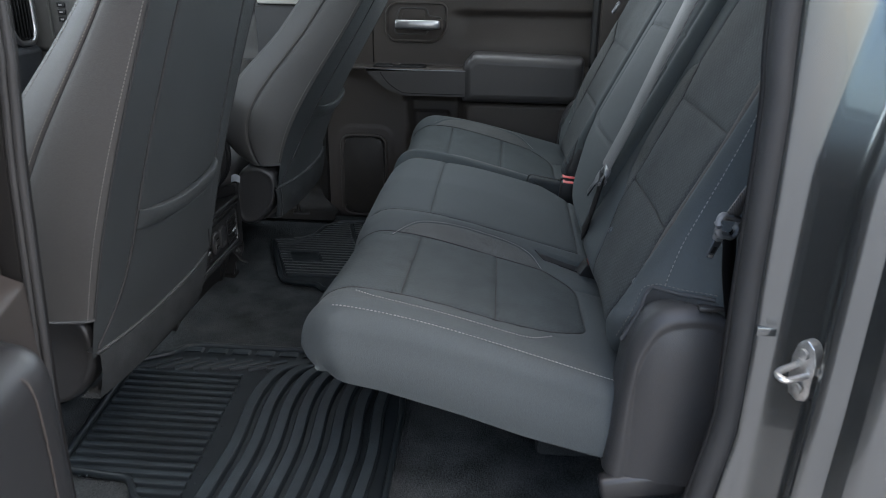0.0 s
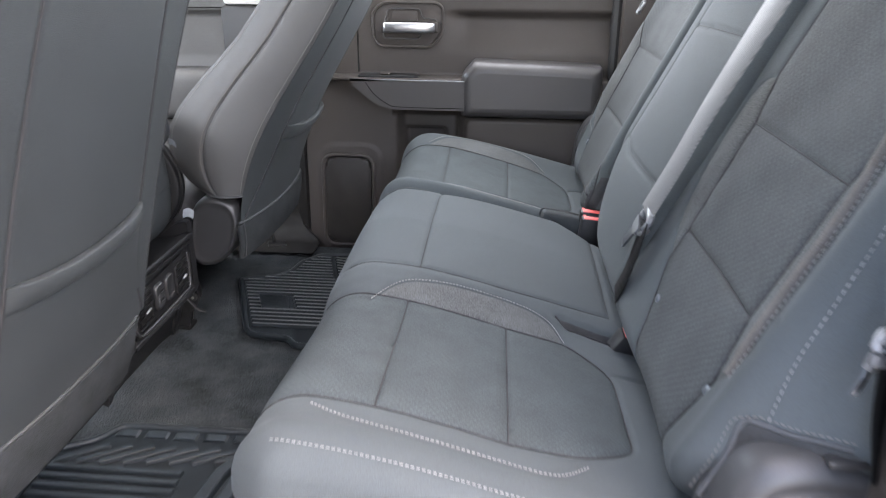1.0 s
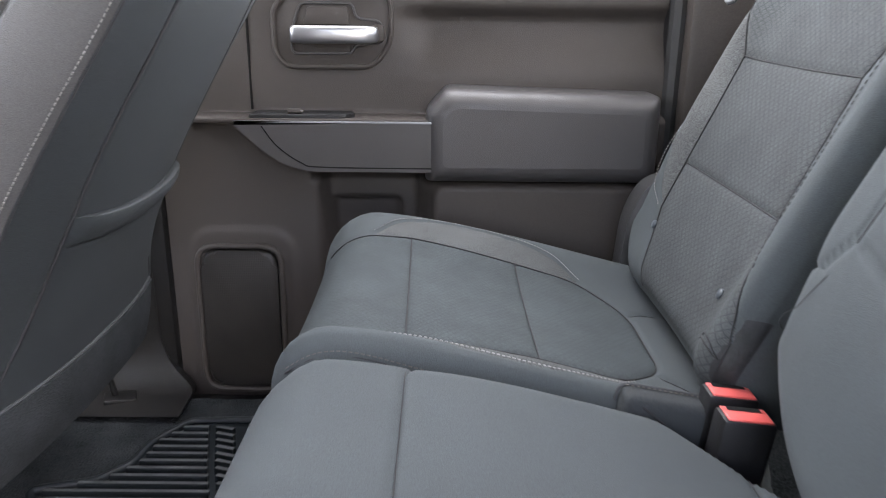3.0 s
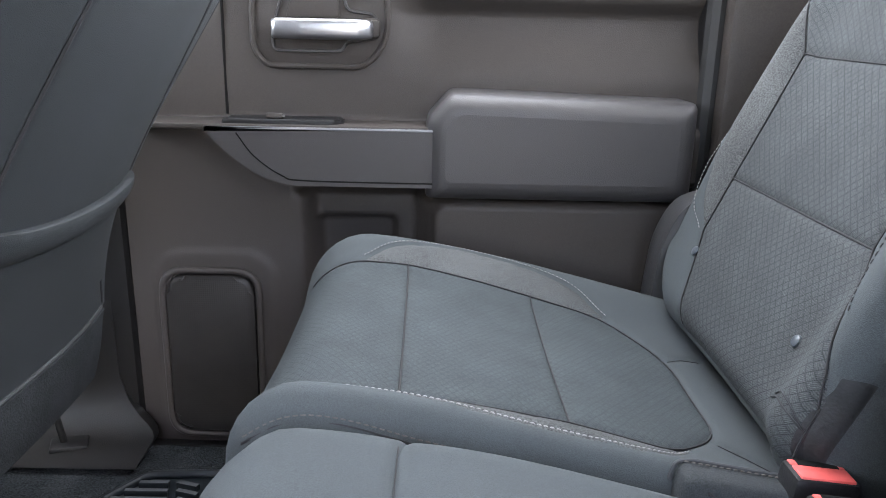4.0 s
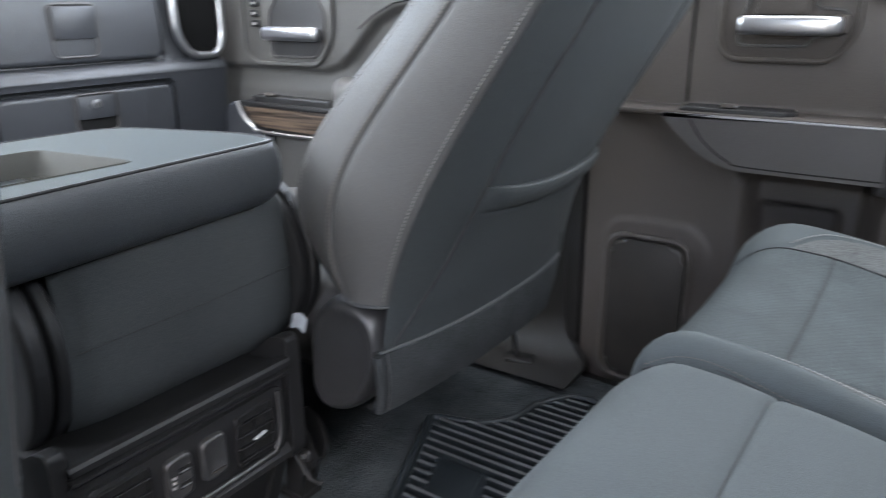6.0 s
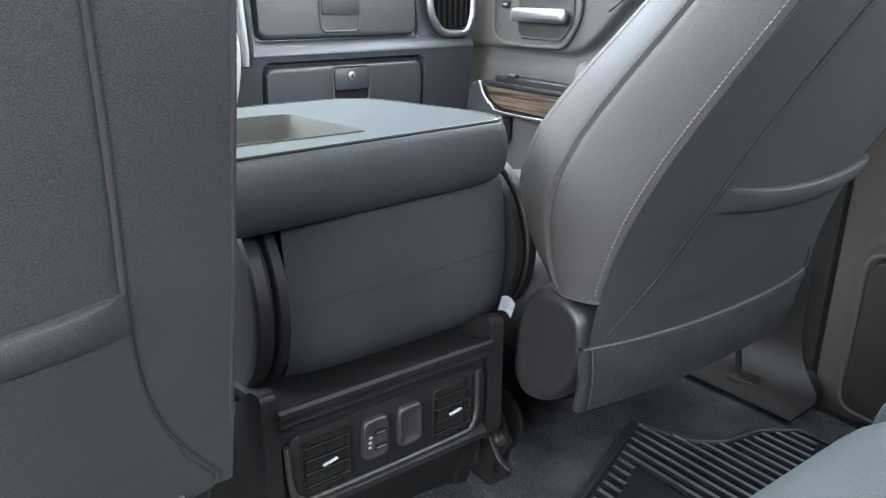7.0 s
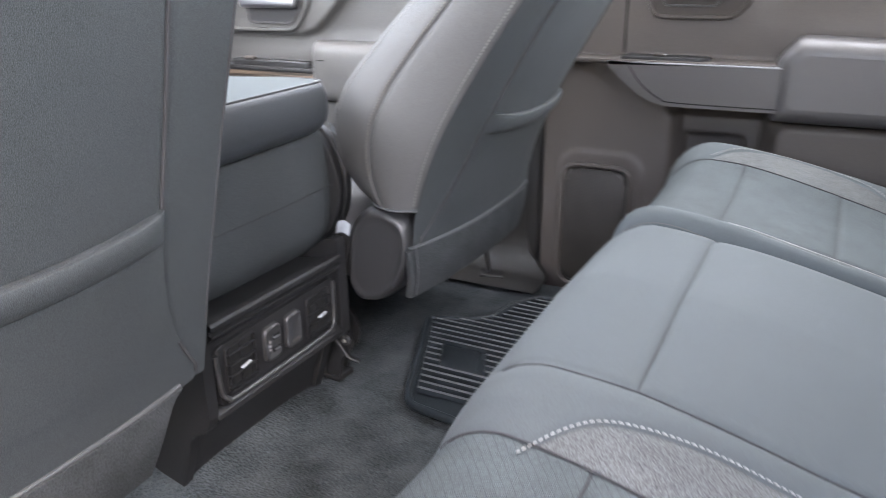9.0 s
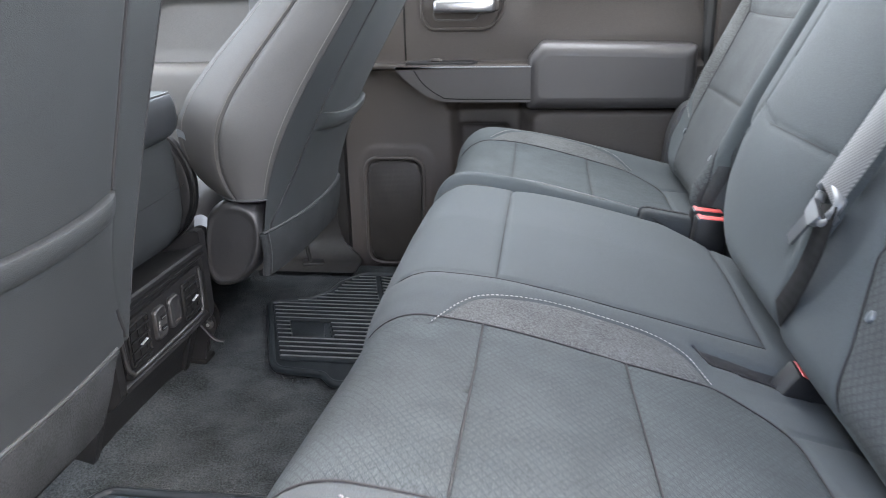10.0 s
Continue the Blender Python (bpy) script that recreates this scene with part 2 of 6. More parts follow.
def thing(name, base, label, category, group="", kind=""):
    ob = new(name)
    ob.location = base
    BASE[ob.name] = Vector(base)
    return tagged(ob, label, category, group, kind)


def put(name, verts, faces, mat, parent=None, label="", sharp=35, smooth=True):
    """One mesh object from world coordinates, under its parent."""
    vs = [Vector(v) for v in verts]
    fs = [tuple(f) for f in faces]
    if XF[0] is not None:
        vs = [XF[0] @ v for v in vs]
        if XF[0].determinant() < 0:
            fs = [f[::-1] for f in fs]
    off = BASE.get(parent.name, Vector((0, 0, 0))) if parent else Vector((0, 0, 0))
    me = bpy.data.meshes.new(name)
    me.from_pydata([v - off for v in vs], [], fs)
    me.materials.append(mat)
    if smooth:
        me.polygons.foreach_set("use_smooth", [True] * len(me.polygons))
        me.set_sharp_from_angle(angle=radians(sharp))
    me.update()
    ob = new(name, me)
    BASE[ob.name] = off.copy()
    if parent:
        ob.parent = parent
    if label:
        ob["label"] = label
    return ob


def put_bm(name, bm, mat, parent=None, label="", sharp=35):
    bmesh.ops.recalc_face_normals(bm, faces=bm.faces)
    bm.verts.index_update()
    vs = [v.co.copy() for v in bm.verts]
    fs = [[v.index for v in f.verts] for f in bm.faces]
    bm.free()
    return put(name, vs, fs, mat, parent, label, sharp)


def structure(ob, label, category):
    return tagged(ob, label, category, "", "structure")


def rbox(c, size, r=0.004, seg=2, rot=(0, 0, 0)):
    bm = bmesh.new()
    bmesh.ops.create_cube(bm, size=1.0)
    bmesh.ops.scale(bm, vec=size, verts=bm.verts)
    if r:
        bmesh.ops.bevel(bm, geom=bm.edges[:], offset=min(r, min(size) * 0.49), segments=seg, affect="EDGES", profile=0.5)
    bmesh.ops.transform(bm, matrix=pose(*c, *rot), verts=bm.verts)
    return bm


def rounded(poly, r, n=5):
    """A polygon with its corners rounded; r is one radius or one for each corner."""
    out = []
    k = len(poly)
    for i in range(k):
        p, a, b = (Vector(poly[j % k]) for j in (i, i - 1, i + 1))
        ri = r[i] if isinstance(r, (list, tuple)) else r
        u, v = a - p, b - p
        ri = min(ri, u.length * 0.45, v.length * 0.45)
        if ri <= 0:
            out.append(tuple(p))
            continue
        s, e = p + u.normalized() * ri, p + v.normalized() * ri
        for j in range(n + 1):
            q = j / n
            out.append(tuple((1 - q) ** 2 * s + 2 * q * (1 - q) * p + q * q * e))
    return out


def prism(poly, at, depth, bevel=0.0, seg=2):
    """A flat outline raised by depth, its rim bevelled. at maps (u, v, w) to the world."""
    bm = bmesh.new()
    lo = [bm.verts.new((u, v, 0)) for u, v in poly]
    hi = [bm.verts.new((u, v, depth)) for u, v in poly]
    n = len(poly)
    bm.faces.new(lo[::-1])
    top = bm.faces.new(hi)
    for i in range(n):
        bm.faces.new((lo[i], lo[(i + 1) % n], hi[(i + 1) % n], hi[i]))
    if bevel:
        bmesh.ops.bevel(bm, geom=list(top.edges), offset=bevel, segments=seg, affect="EDGES", profile=0.5)
    for v in bm.verts:
        v.co = at(*v.co)
    return bm


def resample(pts, step):
    pts = [Vector(p) for p in pts]
    cum = [0.0]
    for a, b in zip(pts, pts[1:]):
        cum.append(cum[-1] + (b - a).length)
    n = max(2, int(cum[-1] / step) + 1)
    out, j = [], 0
    for i in range(n):
        d = cum[-1] * i / (n - 1)
        while j < len(cum) - 2 and cum[j + 1] < d:
            j += 1
        q = (d - cum[j]) / max(1e-9, cum[j + 1] - cum[j])
        out.append(pts[j].lerp(pts[j + 1], q))
    return out


def smooth_line(ctrl, n=12):
    """A curve through the control points."""
    P = [Vector(c) for c in ctrl]
    P = [2 * P[0] - P[1]] + P + [2 * P[-1] - P[-2]]
    out = []
    for i in range(1, len(P) - 2):
        for j in range(n):
            t = j / n
            out.append(0.5 * (2 * P[i] + (P[i + 1] - P[i - 1]) * t + (2 * P[i - 1] - 5 * P[i] + 4 * P[i + 1] - P[i + 2]) * t * t
                              + (3 * P[i] - P[i - 1] - 3 * P[i + 1] + P[i + 2]) * t ** 3))
    out.append(P[-2])
    return out


def tube(pts, r, n=8, closed=False, flat=1.0, up=(0, 0, 1)):
    """Vertices and faces of a tube along a line; flat squashes it along its second axis."""
    pts = [Vector(p) for p in pts]
    m = len(pts)
    vs, fs = [], []
    for i, p in enumerate(pts):
        a = pts[(i - 1) % m] if closed or i else p
        b = pts[(i + 1) % m] if closed or i < m - 1 else p
        d = (b - a).normalized()
        s = d.cross(Vector(up))
        s = s.normalized() if s.length > 1e-4 else d.orthogonal().normalized()
        q = s.cross(d)
        rr = r[i] if isinstance(r, (list, tuple)) else r
        for j in range(n):
            w = 2 * math.pi * j / n
            vs.append(p + s * math.cos(w) * rr + q * math.sin(w) * rr * flat)
    for i in range(m if closed else m - 1):
        for j in range(n):
            k = (i + 1) % m
            fs.append((i * n + j, i * n + (j + 1) % n, k * n + (j + 1) % n, k * n + j))
    if not closed:
        fs += [tuple(range(n))[::-1], tuple((m - 1) * n + j for j in range(n))]
    return vs, fs


def stitches(pts, up=(0, 0, 1), pitch=0.0050, length=0.0036, w=0.00055, h=0.0005):
    """A row of thread stitches along a line on a surface."""
    line = resample(pts, pitch)
    vs, fs = [], []
    for i in range(len(line) - 1):
        a, b = line[i], line[i + 1]
        d = (b - a).normalized()
        u = Vector(up[i % len(up)]) if isinstance(up[0], (list, tuple, Vector)) else Vector(up)
        s = d.cross(u).normalized()
        u = s.cross(d)
        c = (a + b) / 2
        k = len(vs)
        for e, hh, ww in ((-1, -0.4, 0.8), (-0.55, 1, 1), (0.55, 1, 1), (1, -0.4, 0.8)):
            for sd in (-1, 1):
                vs.append(c + d * e * length / 2 + s * sd * w * ww + u * h * hh)
        for q in range(3):
            o = k + 2 * q
            fs.append((o, o + 1, o + 3, o + 2))
        fs.append((k, k + 2, k + 4, k + 6))
        fs.append((k + 7, k + 5, k + 3, k + 1))
    return vs, fs


def sheet(P, flip=False):
    """Vertices and faces of a grid of points P[i][j]."""
    P = np.asarray(P)
    a, b = P.shape[:2]
    vs = P.reshape(-1, 3).tolist()
    fs = []
    for i in range(a - 1):
        for j in range(b - 1):
            q = (i * b + j, (i + 1) * b + j, (i + 1) * b + j + 1, i * b + j + 1)
            fs.append(q[::-1] if flip else q)
    return vs, fs


def inside(poly, X, Y):
    res = np.zeros(X.shape, bool)
    n = len(poly)
    for i in range(n):
        (x1, y1), (x2, y2) = poly[i][:2], poly[(i + 1) % n][:2]
        c = ((y1 > Y) != (y2 > Y)) & (X < (x2 - x1) * (Y - y1) / (y2 - y1 + 1e-12) + x1)
        res ^= c
    return res


def nearest(lines, X, Y):
    """Distance to the nearest of several plan lines, and the nearest point."""
    best = np.full(X.shape, 1e9)
    BX, BY = X.copy(), Y.copy()
    for ln in lines:
        for (x1, y1), (x2, y2) in zip([q[:2] for q in ln], [q[:2] for q in ln[1:]]):
            dx, dy = x2 - x1, y2 - y1
            t = np.clip(((X - x1) * dx + (Y - y1) * dy) / (dx * dx + dy * dy + 1e-12), 0, 1)
            px, py = x1 + t * dx, y1 + t * dy
            d = np.hypot(X - px, Y - py)
            k = d < best
            best[k], BX[k], BY[k] = d[k], px[k], py[k]
    return best, BX, BY


class Pad:
    """An upholstered pad: a depth axis a, a width axis y and a height h over them, with rolled rims, sewn seams and soft puffs."""

    def __init__(self, a0, a1, y0, y1, top, ra=(0.06, 0.03), ry=(0.03, 0.03), bottom=0.0, corner=((0.05, 0.05), (0.05, 0.05)), seams=(), puff=0.0032, depth=0.0024, step=0.005,
                 place=None, bulge=0.006, width=0.0028, rounds=(0.0, 0.0), undercut=0.0):
        self.a0, self.a1, self.y0, self.y1, self.top, self.ra, self.ry, self.bottom = a0, a1, y0, y1, top, ra, ry, bottom
        self.corner, self.seams, self.puff, self.depth, self.step, self.place, self.bulge, self.width, self.rounds, self.undercut = corner, list(seams), puff, depth, step, place, bulge, width, rounds, undercut

    def height(self, A, Y, groove=True):
        h = self.top(A, Y)

        def drop(d, r):
            q = np.clip(r - d, 0, r) if r > 0 else 0 * d
            return r - np.sqrt(np.maximum(0, r * r - q * q))
        along = drop(A - self.a0, self.ra[0]) + drop(self.a1 - A, self.ra[1])
        aside = drop(Y - self.y0, self.ry[0]) + drop(self.y1 - Y, self.ry[1])
        h = h - (along ** 3 + aside ** 3) ** (1 / 3)
        if self.seams:
            d, _, _ = nearest(self.seams, A, Y)
            h = h + self.puff * (1 - np.exp(-d / 0.03))
            if groove:
                h = h - self.depth * np.exp(-(d / self.width) ** 2)
        return h

    def axis(self, lo, hi, r0, r1):
        out = [(lo, s) for s in (1.0, 0.75, 0.5, 0.25)]
        n = 9
        out += [(lo + r0 * (1 - math.cos(t)), 0) for t in np.linspace(0, math.pi / 2, n)[:-1]]
        m = max(2, int((hi - r1 - lo - r0) / self.step))
        out += [(v, 0) for v in np.linspace(lo + r0, hi - r1, m)]
        out += [(hi - r1 * (1 - math.cos(t)), 0) for t in np.linspace(math.pi / 2, 0, n)[1:]]
        out += [(hi, -s) for s in (0.25, 0.5, 0.75, 1.0)]
        return np.array(out)

    def build(self, parent, regions, rest):
        """regions: (name, outline in plan, material, label); what lies in none goes to rest = (name, material, label)."""
        ga, gy = self.axis(self.a0, self.a1, *self.ra), self.axis(self.y0, self.y1, *self.ry)
        A, Y = np.meshgrid(ga[:, 0], gy[:, 0], indexing="ij")
        SA, SY = np.meshgrid(ga[:, 1], gy[:, 1], indexing="ij")
        skirt = np.maximum(abs(SA), abs(SY))
        if self.seams:
            d, bx, by = nearest(self.seams, A, Y)
            k = (d < self.step * 0.55) & (skirt == 0)
            A, Y = np.where(k, bx, A), np.where(k, by, Y)
        H = self.height(A, Y)
        bot = self.bottom(A, Y) if callable(self.bottom) else self.bottom
        H0 = H
        H = H * (1 - skirt) + bot * skirt
        swell = np.sin(np.pi * np.clip(skirt, 0, 1)) * self.bulge
        A2 = A - swell * np.sign(SA) * (SA != 0)
        Y2 = Y - swell * np.sign(SY) * (SY != 0)
        for e, c, reach in ((Y - self.y0, *self.corner[0]), (self.y1 - Y, *self.corner[1])):
            q = np.clip(1 - e / c, 0, 1)
            pull = reach * q * q
            A2 = A2 + pull * np.clip(1 - (A - self.a0) / ((self.a1 - self.a0) * 0.6), 0, 1)
        for e, rc, sg in ((Y - self.y0, self.rounds[0], 1), (self.y1 - Y, self.rounds[1], -1)):
            if rc:
                u, v = np.clip((rc - (A - self.a0)) / rc, 0, 1), np.clip((rc - e) / rc, 0, 1)
                A2 = A2 + rc * u * (1 - np.sqrt(1 - v * v / 2))
                Y2 = Y2 + sg * rc * v * (1 - np.sqrt(1 - u * u / 2))
        A2 = A2 + self.undercut * skirt * np.clip(1 - (A - self.a0) / 0.15, 0, 1)
        if callable(self.bottom):
            H0 = np.maximum(H0, self.bottom(A2, Y) + 0.004)
            H = np.where(skirt > 0, H0 * (1 - skirt) + self.bottom(A2, Y) * skirt, H)
        pts = np.stack(self.place(A2, Y2, H), -1)
        n1, n2 = A.shape
        snap = k if self.seams else np.zeros(A.shape, bool)
        sk = (skirt[:-1, :-1] + skirt[1:, 1:]) > 0
        cells = []
        for ii in range(n1 - 1):
            for jj in range(n2 - 1):
                q = ((ii, jj), (ii + 1, jj), (ii + 1, jj + 1), (ii, jj + 1))
                if not sk[ii, jj] and snap[q[0]] and snap[q[2]]:
                    cells += [(q[0], q[1], q[2], sk[ii, jj]), (q[0], q[2], q[3], sk[ii, jj])]
                elif not sk[ii, jj] and snap[q[1]] and snap[q[3]]:
                    cells += [(q[0], q[1], q[3], sk[ii, jj]), (q[1], q[2], q[3], sk[ii, jj])]
                else:
                    cells.append((*q, sk[ii, jj]))
        ca = np.array([sum(A[p] for p in c[:-1]) / (len(c) - 1) for c in cells])
        cy = np.array([sum(Y[p] for p in c[:-1]) / (len(c) - 1) for c in cells])
        csk = np.array([c[-1] for c in cells])
        owner = np.full(len(cells), -1)
        for i, rg in enumerate(regions):
            owner[(owner < 0) & inside(rg[1], ca, cy) & ~csk] = i
        flat = pts.reshape(-1, 3)
        made = []
        for i in range(-1, len(regions)):
            mine = np.nonzero(owner == i)[0]
            if not len(mine):
                continue
            index, vs, fs = {}, [], []
            for m in mine:
                face = []
                for p in cells[m][:-1]:
                    o = p[0] * n2 + p[1]
                    if o not in index:
                        index[o] = len(vs)
                        vs.append(flat[o].tolist())
                    face.append(index[o])
                fs.append(face)
            name, mat, label = rest if i < 0 else (regions[i][0], regions[i][2], regions[i][3])
            made.append(put(name, vs, fs, mat, parent, label, sharp=80))
        return made

    def sew(self, parent, lines, r=0.0009):
        """Dark sewn joints, one part for each line."""
        for ln in lines:
            kept = [q for q in resample([(q[0], q[1], 0) for q in ln], 0.004) if self.a0 + 0.012 < q.x < self.a1 - 0.012]
            put("seam", *tube(self.on(kept, -0.0012), r, 6), DARKTHREAD, parent)

    def on(self, line, lift=0.0008):
        """A plan line laid on the pad's surface."""
        L = resample([(q[0], q[1], 0) for q in line], 0.004)
        A, Y = np.array([q.x for q in L]), np.array([q.y for q in L])
        H = self.height(A, Y, groove=False) + lift
        x, y, z = self.place(A, Y, H)
        return [Vector(v) for v in zip(x, y, z)]


def cubic(xs, zs, deg=3):
    c = np.polyfit(xs, zs, deg)
    return lambda x: np.polyval(c, x)


# ---- structure ----
def rounded_floor():
    """Carpeted floor pan: level wells, a low hump between the front seats, rising to the sill and under the bench."""
    xs, ys = np.linspace(-1.75, 0.62, 120), np.linspace(-0.80, 0.80, 90)
    X, Y = np.meshgrid(xs, ys, indexing="ij")
    Z = np.zeros_like(X)
    Z += 0.05 * np.exp(-((Y + 0.0) / 0.16) ** 4) * np.clip((-0.62 - X) / 0.1, 0, 1)
    Z += 0.03 * np.clip((-0.73 - Y) / 0.08, 0, 1) - 0.05 * np.clip((Y - 0.72) / 0.03, 0, 1)
    Z += 0.10 * np.clip((X - 0.15) / 0.25, 0, 1)
    Z += 0.25 * np.clip((-1.45 - X) / 0.25, 0, 1)
    Z += np.random.default_rng(3).normal(0, 0.0006, Z.shape)
    return sheet(np.stack([X, Y, Z], -1), flip=False)


floor = structure(put("floor", *rounded_floor(), CARPET), "dark grey fuzzy carpet covering the cab floor", "carpet")

ground = structure(put("ground", [(-60, -60, -0.78), (60, -60, -0.78), (60, 60, -0.78), (-60, 60, -0.78)], [(0, 1, 2, 3)], GROUND), "pale grey concrete ground outside beside the truck", "ground")


def panel_box(name, lo, hi, mat, label, category, r=0.01):
    c = [(a + b) / 2 for a, b in zip(lo, hi)]
    return structure(put_bm(name, rbox(c, [b - a for a, b in zip(lo, hi)], r), mat), label, category)


panel_box("ceiling", (-1.35, -0.78, 1.20), (0.62, 0.76, 1.26), HEADLINER, "light grey cloth headliner under the roof", "ceiling", 0.02)
panel_box("wall_rear", (0.60, -0.86, -0.05), (0.66, 0.84, 0.78), PLASTIC, "dark trim wall behind the rear seat", "wall")
panel_box("wall_rear_top", (0.60, -0.86, 1.14), (0.66, 0.84, 1.26), HEADLINER, "grey trim above the rear window", "wall")
panel_box("wall_front", (-1.95, -0.86, -0.05), (-1.88, 0.84, 0.80), BLACK, "dark bulkhead below the windscreen", "wall")
for sgn, side in ((-1, "near"), (1, "far")):
    y = -0.02 + sgn * 0.82
    panel_box("pillar_front", (-1.45, y - 0.03, 0.72), (-1.38, y + 0.03, 1.24), GREYTRIM, "grey trimmed windscreen pillar", "pillar")
    panel_box("roof_rail", (-1.40, y - 0.04, 1.14), (0.62, y + 0.04, 1.24), GREYTRIM, "grey trimmed rail along the roof's edge", "trim")
    panel_box("sill_step", (-1.75, y - 0.035, -0.10), (0.62, y + 0.035, -0.03), BLACK, "black plastic sill under the doors", "trim")
panel_box("pillar_centre", (-0.735, 0.785, 0.635), (-0.58, 0.87, 1.24), GREYTRIM, "light grey upper trim of the door pillar", "pillar")
panel_box("pillar_centre_low", (-0.738, 0.772, -0.05), (-0.534, 0.87, 0.633), KICK, "dark grained plastic lower trim of the door pillar", "pillar")
panel_box("pillar_centre_driver", (-0.645, -0.90, 0.60), (-0.57, -0.82, 1.24), GREYTRIM, "light grey upper trim of the driver's door pillar", "pillar")
panel_box("pillar_centre_driver_low", (-0.66, -0.90, 0.0), (-0.585, -0.79, 0.605), PLASTIC, "dark plastic lower trim of the driver's door pillar", "pillar")
panel_box("pillar_rear", (0.29, 0.765, -0.05), (0.62, 0.86, 1.24), PLASTIC, "dark plastic trim on the rear cab corner", "pillar", 0.015)


# ---- rear seat ----
CZ = cubic([-0.25, -0.17, -0.1, 0.02, 0.15, 0.24], [0.327, 0.329, 0.320, 0.296, 0.262, 0.240])


def seat_bottom(A, Y):
    return np.interp(A, [-0.25, -0.175, -0.056, 0.05, 0.166, 0.3], [0.243, 0.237, 0.213, 0.193, 0.173, 0.15])


def near_bottom(A, Y):
    """The bench's lower edge rises more steeply towards the front at its outer end."""
    k = np.clip((-0.30 - Y) / 0.35, 0, 1)
    return seat_bottom(A, Y) * (1 - k) + k * np.interp(A, [-0.25, -0.19, -0.122, -0.015, 0.067, 0.166, 0.3], [0.266, 0.264, 0.252, 0.222, 0.195, 0.170, 0.15])


def flat_place(A, Y, H):
    return A, Y, H


def bolster(y, c, w, amount):
    return amount * np.exp(-((y - c) / w) ** 2)


def near_top(A, Y):
    """The outer seat lies lower than the middle and climbs to its outer bolster."""
    fwd = np.clip((0.2 - A) / 0.4, 0, 1)
    across = np.interp(Y, [-0.72, -0.64, -0.60, -0.52, -0.42, -0.34, -0.285, -0.262, -0.235, -0.205, -0.17, 0.0, 0.2], [0.012, 0.018, 0.014, 0.007, -0.003, -0.011, -0.014, -0.011, -0.003, 0.002, 0.003, 0.008, 0.004])
    slot = np.interp(A, [0.09, 0.11, 0.15, 0.21], [-0.232, -0.242, -0.246, -0.254])
    across = across - 0.010 * np.exp(-((Y - slot) / 0.006) ** 2) * np.clip((A - 0.09) / 0.02, 0, 1)
    well = ((A - 0.085) * 0.125 + (Y - 0.21) * 0.12) / 0.173
    return CZ(A) + across + bolster(Y, -0.665, 0.035, 0.016) * fwd - 0.055 * np.clip(well / 0.014, 0, 1) ** 2


def far_top(A, Y):
    fwd = np.clip((0.2 - A) / 0.4, 0, 1)
    return CZ(A) + bolster(Y, 0.61, 0.045, 0.020) + bolster(Y, 0.222, 0.025, 0.022) * (0.4 + 0.6 * fwd) - bolster(Y, 0.41, 0.12, 0.006)


near_insert = [(-0.26, -0.262), (-0.12, -0.272), (0.023, -0.288), (0.105, -0.288), (0.160, -0.345), (0.158, -0.540), (0.10, -0.580), (0.025, -0.590), (-0.11, -0.576), (-0.26, -0.564)]
near_insert = rounded(near_insert, [0, 0, 0, 0.02, 0.05, 0.018, 0.03, 0, 0, 0], 5)
near_arc = [tuple(p)[:2] for p in smooth_line([(-0.165, -0.285, 0), (-0.146, -0.254, 0), (-0.115, -0.230, 0), (-0.06, -0.221, 0), (0.0, -0.225, 0), (0.05, -0.233, 0), (0.085, -0.252, 0), (0.102, -0.288, 0)], 6)]
near_arc2 = [tuple(p)[:2] for p in smooth_line([(-0.172, -0.585, 0), (-0.13, -0.606, 0), (-0.06, -0.620, 0), (0.02, -0.628, 0), (0.07, -0.624, 0), (0.105, -0.590, 0)], 6)]
far_insert = [(-0.26, 0.250), (-0.114, 0.256), (0.020, 0.270), (0.105, 0.266), (0.158, 0.315), (0.160, 0.475), (0.105, 0.545), (0.020, 0.552), (-0.12, 0.565), (-0.26, 0.56)]
far_insert = rounded(far_insert, [0, 0, 0, 0.02, 0.04, 0.05, 0.03, 0, 0, 0], 5)
far_arc = [tuple(p)[:2] for p in smooth_line([(-0.172, 0.565, 0), (-0.13, 0.60, 0), (-0.06, 0.613, 0), (0.02, 0.605, 0), (0.075, 0.585, 0), (0.108, 0.545, 0)], 6)]
far_arc2 = [tuple(p)[:2] for p in smooth_line([(-0.155, 0.258, 0), (-0.115, 0.247, 0), (-0.079, 0.238, 0), (-0.037, 0.233, 0), (0.005, 0.233, 0), (0.049, 0.238, 0), (0.09, 0.250, 0), (0.118, 0.272, 0)], 6)]


def ring(poly):
    return list(poly) + [poly[0]]


bench = thing("rear_bench_seat", (-0.02, -0.25, 0.0), "wide section of the rear bench in dark grey cloth", "seat", "rear seats")
near_seams = [ring(near_insert), near_arc, near_arc2, [(-0.115, -0.272), (-0.11, -0.576)], [(0.022, -0.288), (0.025, -0.590)],
              [(-0.215, -0.187), (-0.108, -0.184), (0.02, -0.194), (0.174, -0.195)], [(-0.108, -0.184), (-0.11, 0.21)], [(0.174, -0.195), (0.175, 0.118)], [(0.157, -0.345), (0.22, -0.345)], [(0.106, -0.248), (0.15, -0.254), (0.20, -0.263)], [(0.093, -0.229), (0.11, -0.233), (0.15, -0.238), (0.212, -0.243)]]
cush = Pad(-0.246, 0.235, -0.70, 0.203, near_top, (0.075, 0.03), (0.022, 0.03), near_bottom, ((0.16, 0.018), (0.05, 0.02)), near_seams, place=flat_place, rounds=(0.065, 0.03), undercut=0.016)
